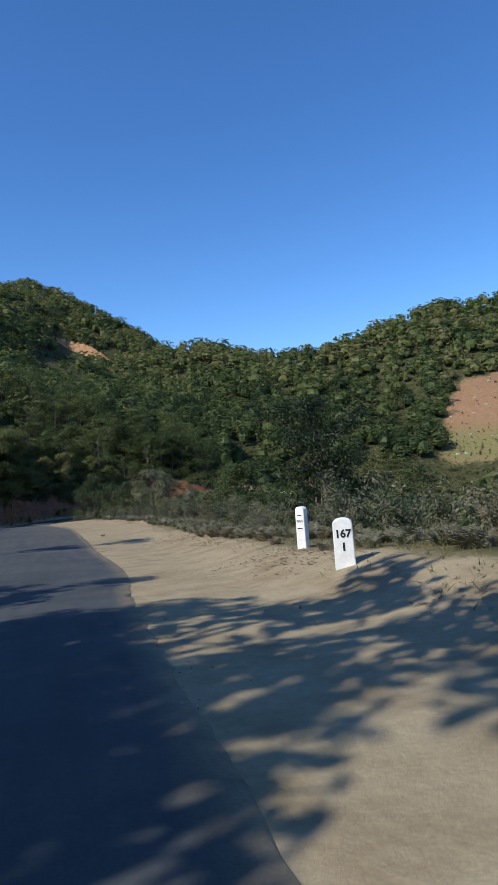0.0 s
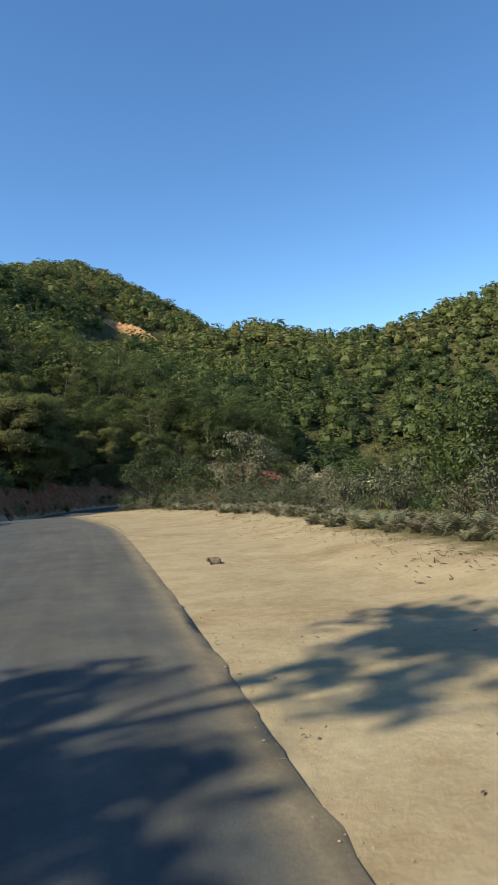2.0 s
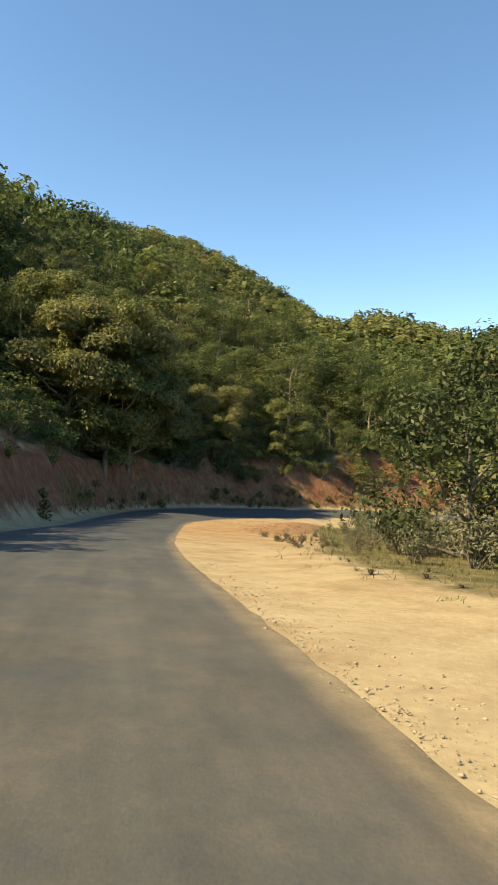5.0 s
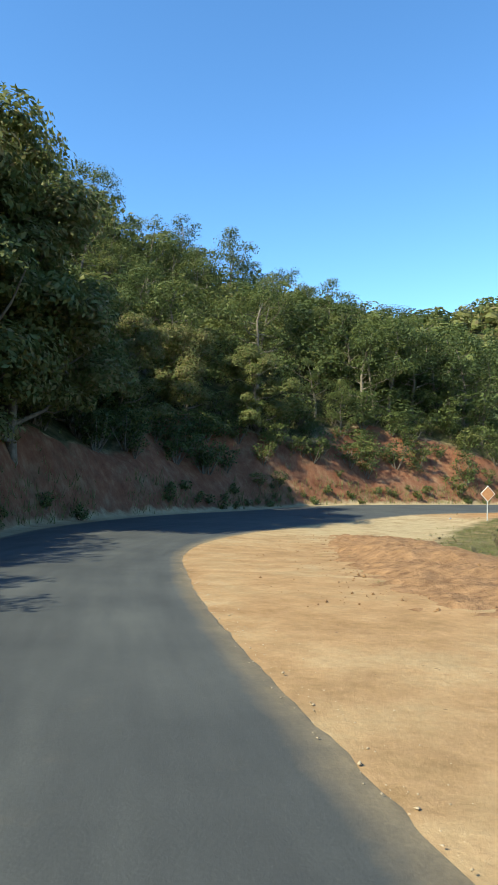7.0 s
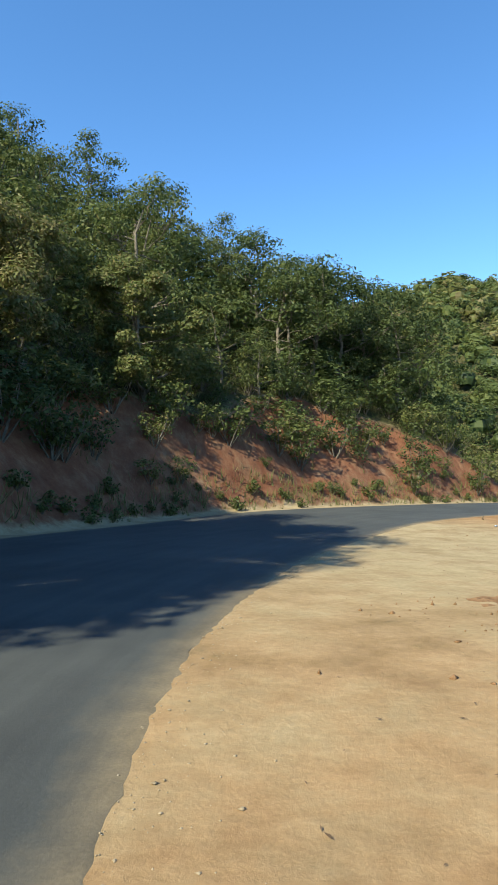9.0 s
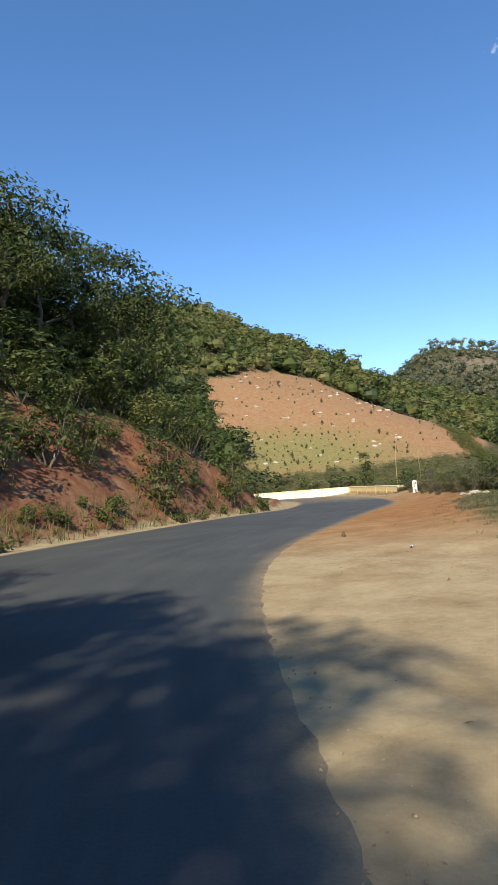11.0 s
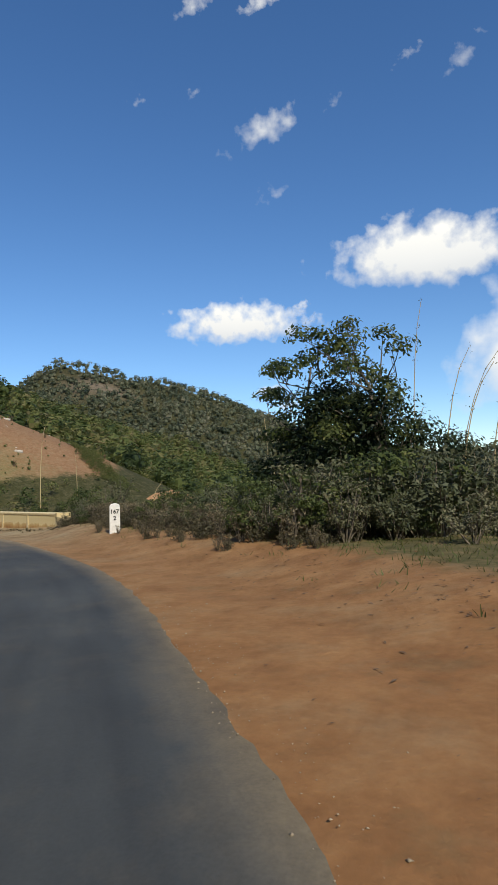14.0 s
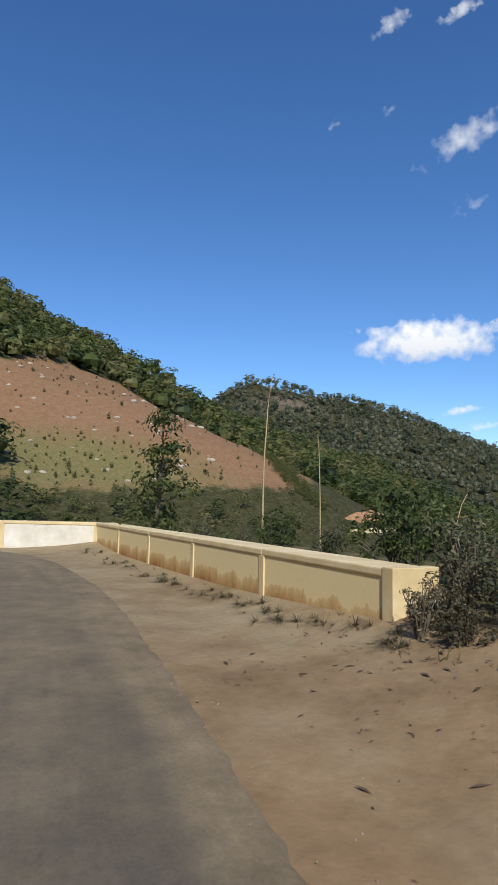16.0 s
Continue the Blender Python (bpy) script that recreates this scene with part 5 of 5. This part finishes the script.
def gravel():
    """Loose stones along the crumbling edge and over the dirt."""
    r = np.random.default_rng(14)
    base = np.array([(1.0, 0, 0.1), (0.2, 0.9, -0.1), (-1, 0.1, 0), (-0.1, -1, 0.2), (0.15, 0.1, 0.9), (0, 0, -1)])
    tri = np.array([(0, 1, 4), (1, 2, 4), (2, 3, 4), (3, 0, 4), (1, 0, 5), (2, 1, 5), (3, 2, 5), (0, 3, 5)])
    k = r.integers(0, len(EDGE), 22000)
    off = np.where(r.uniform(size=22000) < 0.94, np.abs(r.normal(0, 0.32, 22000)), r.uniform(0, 5, 22000)) - 0.12
    keep = (EDGE[k, 1] > 4) & (EDGE[k, 1] < 186) & (ARC[k] < 252)
    keep &= r.uniform(size=22000) < np.interp(ARC[k], [40, 70, 100, 130, 150, 200, 240], [0.3, 0.6, 1.0, 0.9, 0.6, 0.5, 0.3])
    more = r.choice(np.where((ARC > 92) & (ARC < 132))[0], 7000)
    k, off = np.r_[k[keep], more], np.r_[off[keep], np.abs(r.normal(0.25, 0.45, 7000))]
    xy = EDGE[k, :2] - LEFT[k] * off[:, None] + TAN[k] * r.uniform(-0.35, 0.35, (len(k), 1))
    z = np.maximum(land(xy[:, 0], xy[:, 1]), np.where(off < 0.15, EDGE[k, 2] - 0.02, -99))
    s = np.clip(r.lognormal(-4.85, 0.5, len(k)), 0.004, 0.026) * np.where(np.arange(len(k)) >= len(k) - 7000, 0.95, np.where(off > 0.8, 0.5, 0.75))
    sq = r.uniform(0.6, 1.3, (len(k), 1, 3)) * np.array([1, 1, 0.65])
    v = base[None] * s[:, None, None] * sq * (1 + 0.25 * r.normal(size=(len(k), len(base), 1))) + np.c_[xy, z + s * 0.25][:, None]
    f = (tri[None] + (np.arange(len(k)) * len(base))[:, None, None]).reshape(-1, 3)
    ob = new("gravel", mesh_from(v.reshape(-1, 3), f, [PEBBLE], shade=False))
    tagged(ob, "loose tan gravel along the crumbling road edge", "gravel", kind="stuff")


gravel()


def litter_bits():
    """Leaves, twigs and clods strewn on the dirt."""
    r = np.random.default_rng(15)
    k = r.integers(0, len(EDGE), 3200)
    off = r.uniform(0.1, 1.0, 3200) * (flat_width(ARC[k]) + 0.6)
    keep = (ARC[k] > 46) & (ARC[k] < 246)
    k, off = k[keep], off[keep]
    xy = EDGE[k, :2] - LEFT[k] * off[:, None] + TAN[k] * r.uniform(-0.3, 0.3, (len(k), 1))
    z = land(xy[:, 0], xy[:, 1])
    q = blades(r, np.c_[xy, z + 0.012], np.tile((0, 0, 3.0), (len(k), 1)), r.uniform(0.006, 0.022, (len(k), 1)), 1.5, 2.0)
    k = r.choice(np.where((ARC > 203) & (ARC < 244))[0], 2200)
    off = np.clip(r.normal(flat_width(ARC[k]) - 0.5, 0.8, 2200), 0.4, None)
    xy = EDGE[k, :2] - LEFT[k] * off[:, None] + TAN[k] * r.uniform(-0.3, 0.3, (2200, 1))
    z = land(xy[:, 0], xy[:, 1])
    q = np.concatenate([q, blades(r, np.c_[xy, z + 0.015], np.tile((0, 0, 3.0), (2200, 1)), r.uniform(0.008, 0.03, (2200, 1)), 1.8, 2.0)])
    # brown litter and dry stalks matted on the verge round the marker stones
    k = r.choice(np.where((ARC > 48) & (ARC < 100))[0], 5200)
    off = flat_width(ARC[k]) + r.normal(-0.5, 0.75, 5200)
    xy = EDGE[k, :2] - LEFT[k] * off[:, None] + TAN[k] * r.uniform(-0.3, 0.3, (5200, 1))
    keep = waves(xy[:, 0] * 8, xy[:, 1] * 8) + r.normal(0, 0.3, 5200) > -0.1
    xy = xy[keep]
    z = land(xy[:, 0], xy[:, 1])
    q = np.concatenate([q, blades(r, np.c_[xy, z + 0.015], np.tile((0, 0, 2.0), (len(xy), 1)), r.uniform(0.012, 0.04, (len(xy), 1)), 2.4, 1.6)])
    ob = new("leaf_litter", mesh_from(q, np.arange(len(q)).reshape(-1, 4), [BARKY], shade=False))
    tagged(ob, "dry brown leaves and twigs strewn on the dirt verge", "leaf litter", kind="stuff")


litter_bits()


def curled_bark():
    """The curved piece of bark lying on the pale dirt."""
    top = new("curled_bark")
    bm = bmesh.new()
    n, m = 10, 6
    grid = [[bm.verts.new((0.36 * (j / (m - 1) - 0.5) * (1 + 0.15 * math.sin(i)), 0.30 * math.cos(math.pi * i / (n - 1)), 0.20 * math.sin(math.pi * i / (n - 1)) + 0.02 * math.sin(3 * j + i))) for j in range(m)] for i in range(n)]
    for i in range(n - 1):
        for j in range(m - 1):
            bm.faces.new((grid[i][j], grid[i + 1][j], grid[i + 1][j + 1], grid[i][j + 1]))
    geom = bmesh.ops.solidify(bm, geom=bm.faces[:], thickness=0.025)
    bm_part("shell", bm, plain("weathered_bark", (0.17, 0.12, 0.08), (0.42, 0.33, 0.24), 12, 0.9, 0.8, 0.012), top, smooth_shade=True)
    top.matrix_basis = pose(-9.8, 41.95, float(land(-9.8, 41.95)[0]) + 0.005, 0, 0, 20) @ Matrix.Diagonal((0.6, 0.6, 0.62, 1))
    tagged(top, "curled piece of dry brown bark on the pale dirt", "bark")


curled_bark()


def standing_leaf(x, y, turn):
    """A large dry leaf, curled and stuck upright in the dirt."""
    bm = bmesh.new()
    n, m = 12, 7
    grid = []
    for i in range(n):
        u = i / (n - 1)
        half = 0.085 * math.sin(math.pi * min(0.06 + 0.92 * u, 1.0)) ** 0.7
        row = []
        for j in range(m):
            v = 2 * j / (m - 1) - 1
            row.append(bm.verts.new((half * v, 0.05 * v * v + 0.05 * math.sin(3.2 * u) + 0.006 * math.sin(9 * u + 4 * v), 0.24 * u - 0.03)))
        grid.append(row)
    for i in range(n - 1):
        for j in range(m - 1):
            bm.faces.new((grid[i][j], grid[i][j + 1], grid[i + 1][j + 1], grid[i + 1][j]))
    bmesh.ops.solidify(bm, geom=bm.faces[:], thickness=0.004)
    single("dry_leaf", bm, plain("dry_leaf_brown", (0.13, 0.085, 0.05), (0.34, 0.26, 0.18), 25, 0.8, 0.5, 0.004), "large curled brown leaf standing in the red dirt", "leaf", pose(x, y, float(land(x, y)[0]), 0, 8, turn) @ Matrix.Diagonal((0.9, 0.9, 0.8, 1)))


standing_leaf(-22.2, 147.42, 100)


def bottle(x, y, turn):
    top = new("plastic_bottle")
    q = [(0, 0, 0), (0.02, 0, 0), (0.13, 0, 0), (0.17, 0, 0), (0.19, 0, 0), (0.2, 0, 0)]
    v, f = tube(q, [0.02, 0.033, 0.033, 0.022, 0.014, 0.013], 10)
    part("body", mesh_from(v, f, [CLEARISH]), top)
    v, f = tube([(0.06, 0, 0), (0.11, 0, 0)], [0.0345, 0.0345], 10)
    part("label_band", mesh_from(v, f, [BLUE]), top, "blue label band")
    v, f = tube([(0.2, 0, 0), (0.218, 0, 0), (0.219, 0, 0)], [0.015, 0.015, 0.001], 10)
    part("cap", mesh_from(v, f, [BLUE]), top, "blue cap")
    top.matrix_basis = pose(x, y, float(land(x, y)[0]) + 0.034, 0, 0, turn)
    tagged(top, "empty clear plastic bottle lying on the dirt", "bottle")


CLEARISH = plain("cloudy_plastic", (0.55, 0.58, 0.6), (0.7, 0.73, 0.75), 20, 0.25, 0.05, 0.001, 0.5)
BLUE = plain("blue_plastic", (0.03, 0.12, 0.30), (0.05, 0.18, 0.40), 20, 0.4, 0.05, 0.001, 0.4)
bottle(-23.7, 144.1, 35)


def dumped_sacks():
    """Crumpled pale sacks dumped on the grass."""
    for j, (x, y, wide, deep, high, turn) in enumerate([(-4.9, 155.2, 0.42, 0.26, 0.18, 20), (-4.5, 154.7, 0.5, 0.32, 0.24, -25), (-4.1, 154.3, 0.36, 0.28, 0.16, 60), (-4.8, 154.8, 0.28, 0.22, 0.12, 100), (-4.2, 154.8, 0.3, 0.2, 0.14, 10)]):
        bm = bmesh.new()
        bmesh.ops.create_icosphere(bm, subdivisions=4, radius=1.0)
        for v in bm.verts:
            c = v.co.copy()
            fold = abs(noise.noise(c * 2.1 + Vector((j * 5, 1, 2)))) * 0.55 + abs(noise.noise(c * 4.6 + Vector((j, 7, 3)))) * 0.25
            k = 0.78 + fold
            v.co = Vector((c.x * wide * k, c.y * deep * k, (c.z * 0.75 + 0.45) * high * k if c.z > -0.6 else 0.0))
        single("sack", bm, SACKING, "crumpled pale woven plastic sack dumped on the grass", "sack", pose(x, y, float(land(x, y)[0]) - 0.02, 0, 0, turn) @ Matrix.Diagonal((0.72, 0.72, 0.72, 1)), "dumped sacks")


SACKING = plain("woven_sacking", (0.20, 0.17, 0.13), (0.46, 0.41, 0.34), 6, 0.8, 0.4, 0.01)
dumped_sacks()


def dirt_mound():
    """The low red spoil bank inside the bend."""
    r = np.random.default_rng(19)
    n = 90
    bm = bmesh.new()
    grid = []
    for i in range(n):
        row = []
        for j in range(24):
            u, v = i / (n - 1), j / 23 - 0.5
            x, y = -30.8 + 4.6 * u * (u - 1) * 0.4 + v * 5.0, 108.5 + 22 * u
            h = 0.42 * math.sin(math.pi * u) ** 0.6 * math.cos(math.pi * v) ** 1.2 * (1 + 0.5 * noise.noise((x * 0.7, y * 0.7, 1))) + 0.13 * noise.noise((x * 1.9, y * 1.9, 4)) + 0.07 * noise.noise((x * 5, y * 5, 9))
            row.append(bm.verts.new((x, y, float(land(x, y)[0]) - 0.06 + max(h, -0.02))))
        grid.append(row)
    for i in range(n - 1):
        for j in range(23):
            bm.faces.new((grid[i][j], grid[i][j + 1], grid[i + 1][j + 1], grid[i + 1][j]))
    single("spoil_bank", bm, SPOIL, "low bank of crumbly red earth inside the bend", "earth bank", Matrix())


SPOIL = plain("red_spoil", (0.14, 0.078, 0.042), (0.31, 0.185, 0.10), 3.6, 0.95, 1.0, 0.12, 0.1)
dirt_mound()


def clods():
    """Crumbs of red earth on and round the spoil bank and over the red dirt."""
    r = np.random.default_rng(23)
    base = np.array([(1.0, 0, 0.1), (0.2, 0.9, -0.1), (-1, 0.1, 0), (-0.1, -1, 0.2), (0.15, 0.1, 0.9), (0, 0, -1)])
    tri = np.array([(0, 1, 4), (1, 2, 4), (2, 3, 4), (3, 0, 4), (1, 0, 5), (2, 1, 5), (3, 2, 5), (0, 3, 5)])
    u = r.uniform(0.02, 0.98, 2200)
    x, y = -30.8 + 1.84 * u * (u - 1) + r.normal(-0.8, 1.4, 2200), 108.5 + 22 * u
    k = r.integers(0, len(EDGE), 2500)
    k = k[(ARC[k] > 188) & (ARC[k] < 240)]
    off = r.uniform(0.3, 1, len(k)) ** 0.6 * 5.5
    x, y = np.r_[x, EDGE[k, 0] - LEFT[k, 0] * off], np.r_[y, EDGE[k, 1] - LEFT[k, 1] * off]
    v = (x + 30.8 - 1.84 * ((y - 110.5) / 20) * ((y - 110.5) / 20 - 1)) / 3.4
    rise = np.where((y > 110.5) & (y < 130.5) & (np.abs(v) < 0.5), 0.36 * np.sin(np.pi * np.clip((y - 110.5) / 20, 0, 1)) ** 0.6 * np.cos(np.pi * np.clip(v, -0.5, 0.5)) ** 1.2, 0)
    s = np.clip(r.lognormal(-3.9, 0.5, len(x)), 0.01, 0.065) * np.where(np.arange(len(x)) < 2200, 0.75, 0.5)
    p = np.c_[x, y, land(x, y) + rise + s * 0.2]
    q = base[None] * s[:, None, None] * r.uniform(0.6, 1.3, (len(x), 1, 3)) * (1 + 0.25 * r.normal(size=(len(x), 6, 1))) + p[:, None]
    f = (tri[None] + (np.arange(len(x)) * 6)[:, None, None]).reshape(-1, 3)
    tagged(new("earth_clods", mesh_from(q.reshape(-1, 3), f, [SPOIL], shade=False)), "crumbled red earth clods on the bare dirt", "clods", kind="stuff")
    weeds = [build_fern("weed_tuft", "yellowed grass tuft on the red spoil bank", 60, 0.3, 18, 0.85, "weeds on the spoil bank", "grass")]
    spots = [(-33.0 + r.normal(0, 0.5), 112 + 9 * r.uniform()) for _ in range(22)]
    spread_things(weeds, spots, r.uniform(0.4, 1.0, 22), r, 0.02)


clods()

for k, (x, y, hgt, bend) in enumerate([(22.5, 181.5, 6.4, (0.9, 0.0)), (27.5, 182.0, 6.2, (0.0, 0.1)), (29.5, 177.5, 5.4, (1.6, -0.6)), (24.0, 170.0, 4.8, (-0.8, 0.3)),
                                       (19.5, 158.1, 13.6, (0.1, -0.6)), (14.7, 156.7, 9.5, (0.2, -1.1)), (13.8, 156.1, 8.6, (0.2, -1.2)), (19.9, 156.2, 11.9, (0.2, -1.9)),
                                       (16.0, 154.9, 10.2, (0.1, -1.2)), (16.1, 154.5, 8.8, (0.2, -2.3)), (17.2, 153.0, 10.6, (0.1, -1.4)), (17.5, 158.3, 8.0, (0.1, -0.7)), (20.0, 165.5, 7.2, (0.3, 0.2))]):
    reed(x, y, hgt * (1.22 if hgt > 7 else 1.1), bend, 80 + k)


def earth_face(line, high, back, label, steps=36):
    """A raw, uneven face of earth along a line on the ground."""
    bm = bmesh.new()
    last, xs, ys = None, [p[0] for p in line], [p[1] for p in line]
    for i in range(steps):
        u = i / (steps - 1)
        x, y = np.interp(u * (len(line) - 1), range(len(line)), xs), np.interp(u * (len(line) - 1), range(len(line)), ys)
        h = high * math.sin(math.pi * min(max(u, 0.02), 0.98)) ** 0.5 * (1 + 0.2 * noise.noise((i * 0.37, 2, 7)))
        row = []
        for k in range(7):
            v = k / 6
            px, py = x + back[0] * v + noise.noise((x * 0.3, v * 3, 5)) * 0.8, y + back[1] * v + noise.noise((x * 0.4, v * 4, 8)) * 0.8
            row.append(bm.verts.new((px, py, float(land(x, y)[0]) - 1.0 + (h + 1.0) * v ** 0.8)))
        if last:
            for k in range(6):
                bm.faces.new((last[k], row[k], row[k + 1], last[k + 1]))
        last = row
    return single("earth_cut", bm, ORANGE_EARTH, label, "earth bank", Matrix(), smooth_shade=False)


def valley_track():
    """The raw earth bank and pale wall of a lower bend of road, across the valley, and the scar on the far hill."""
    earth_face([(157, 241), (194, 238)], 3.8, (0.6, 2.5), "raw orange earth cut above a lower bend of the road")
    earth_face([(-140, 479), (-116, 473), (-90, 469)], 9.0, (0.5, 4.0), "bright orange landslip scar high on the wooded hillside", 60)
    top = new("low_wall")
    for k in range(8):
        bm = bmesh.new()
        box_bm(bm, 4.6, 0.5, 1.5, (0, 0, 0), 0.03)
        o = bm_part("segment", bm, CREAM, top)
        x, y = 152 + 4.6 * k, 237.2 - 0.36 * k
        o.matrix_basis = pose(x, y, float(land(x, y)[0]) - 0.4, 0, 0, -4.5)
    tagged(top, "pale low roadside wall far down the valley", "wall")


ORANGE_EARTH = plain("orange_earth", (0.26, 0.13, 0.06), (0.48, 0.29, 0.16), 0.5, 0.95, 0.6, 0.2, 0.1)
valley_track()


# ---- clouds, far off ----
def make_cloud():
    m, nt, b = material("cloud", 1.0, 0.0)
    co = nt.nodes.new("ShaderNodeTexCoord")
    oi = nt.nodes.new("ShaderNodeObjectInfo")
    mp = nt.nodes.new("ShaderNodeVectorMath")
    mp.operation = "SCALE"
    nt.links.new(co.outputs["Object"], mp.inputs[0])
    mp.inputs["Scale"].default_value = 1.0
    n = nt.nodes.new("ShaderNodeTexNoise")
    n.noise_dimensions = "4D"
    n.inputs["Scale"].default_value, n.inputs["Detail"].default_value, n.inputs["Roughness"].default_value = 2.2, 4.5, 0.5
    nt.links.new(mp.outputs[0], n.inputs["Vector"])
    w = nt.nodes.new("ShaderNodeMath")
    w.operation = "MULTIPLY"
    nt.links.new(oi.outputs["Random"], w.inputs[0])
    w.inputs[1].default_value = 40
    nt.links.new(w.outputs[0], n.inputs["W"])
    add = nt.nodes.new("ShaderNodeMath")
    add.operation = "ADD"
    nt.links.new(attr(nt, "body"), add.inputs[0])
    amp = nt.nodes.new("ShaderNodeMath")
    amp.operation = "MULTIPLY_ADD"
    nt.links.new(n.outputs["Fac"], amp.inputs[0])
    amp.inputs[1].default_value, amp.inputs[2].default_value = 1.05, -0.03
    nt.links.new(amp.outputs[0], add.inputs[1])
    mr = nt.nodes.new("ShaderNodeMapRange")
    mr.inputs["From Min"].default_value, mr.inputs["From Max"].default_value = 0.8, 1.24
    nt.links.new(add.outputs[0], mr.inputs["Value"])
    em = nt.nodes.new("ShaderNodeEmission")
    # self-lit: sunlit tops and shaded undersides are painted into the emission colour by height
    nt.links.new(ramp(nt, attr(nt, "rise"), [(0.0, (0.55, 0.60, 0.70)), (0.45, (0.82, 0.84, 0.88)), (0.8, (0.97, 0.97, 0.97))]), em.inputs["Color"])
    em.inputs["Strength"].default_value = 1.08
    tr = nt.nodes.new("ShaderNodeBsdfTransparent")
    mx = nt.nodes.new("ShaderNodeMixShader")
    thin = nt.nodes.new("ShaderNodeMath")
    thin.operation = "MULTIPLY"
    nt.links.new(mr.outputs["Result"], thin.inputs[0])
    nt.links.new(attr(nt, "veil"), thin.inputs[1])
    nt.links.new(thin.outputs[0], mx.inputs[0])
    nt.links.new(tr.outputs[0], mx.inputs[1])
    nt.links.new(em.outputs[0], mx.inputs[2])
    nt.links.new(mx.outputs[0], nt.nodes["Material Output"].inputs["Surface"])
    return m


CLOUD = make_cloud()


def cloud(at, wide, high, dense):
    n, m = 25, 17
    u, v = np.meshgrid(np.linspace(-1, 1, n), np.linspace(-1, 1, m))
    verts = np.stack([u.ravel() * 1.5 * wide / high, 0.08 * (1 - u.ravel() ** 2), v.ravel() * 1.5], 1)
    i = (np.arange(m - 1)[:, None] * n + np.arange(n - 1)).ravel()
    me = mesh_from(verts, np.stack([i, i + 1, i + n + 1, i + n], 1), [CLOUD])
    flat = np.where(v < 0, 1.35, 0.9)
    s = 0.0 if dense > 0.82 else 0.5
    r = np.sqrt(u ** 2 + ((v - s * u) * flat * (1 + s)) ** 2).ravel()
    add_attr(me, "body", np.clip(1.0 - r * 1.05, 0, 1) * dense)
    add_attr(me, "veil", np.full(len(verts), min(max(1.35 * dense - 0.25, 0.35), 1.0)))
    add_attr(me, "rise", np.clip(0.5 + 0.62 * v.ravel() - 0.1 * np.abs(u.ravel()), 0, 1))
    ob = new("cloud", me)
    face = (Vector(at) - Vector((0, 160, -5))).to_track_quat("Y", "Z").to_matrix().to_4x4()
    ob.matrix_basis = Matrix.Translation(at) @ face @ Matrix.Diagonal((high / 2, high / 2, high / 2, 1))
    ob.visible_shadow = False
    tagged(ob, "small white fair-weather cloud in the blue sky", "cloud", "clouds", "structure")


for at, wide, high, dense in [((3589, 221, 1219), 1135, 413, 1.15), ((3497, 1299, 922), 925, 285, 1.0), ((3175, 1020, 1885), 454, 329, 0.7), ((3328, 1029, 1594), 330, 203, 0.46),
                              ((3612, 1175, 548), 230, 95, 0.8), ((3654, 1065, 454), 260, 85, 0.7), ((3149, 243, 2109), 203, 149, 0.5), ((3183, -8, 2053), 220, 237, 0.52), ((2768, 1246, 2353), 206, 189, 0.7),
                              ((2867, 941, 2355), 240, 139, 0.7), ((2873, 1605, 2008), 162, 112, 0.45), ((2964, 1337, 2050), 111, 142, 0.45), ((3197, 641, 1980), 149, 186, 0.48), ((3566, 957, 1013), 139, 112, 0.75),
                              ((3731, -130, 613), 560, 780, 0.85)]:
    cloud(at, wide, high, dense)
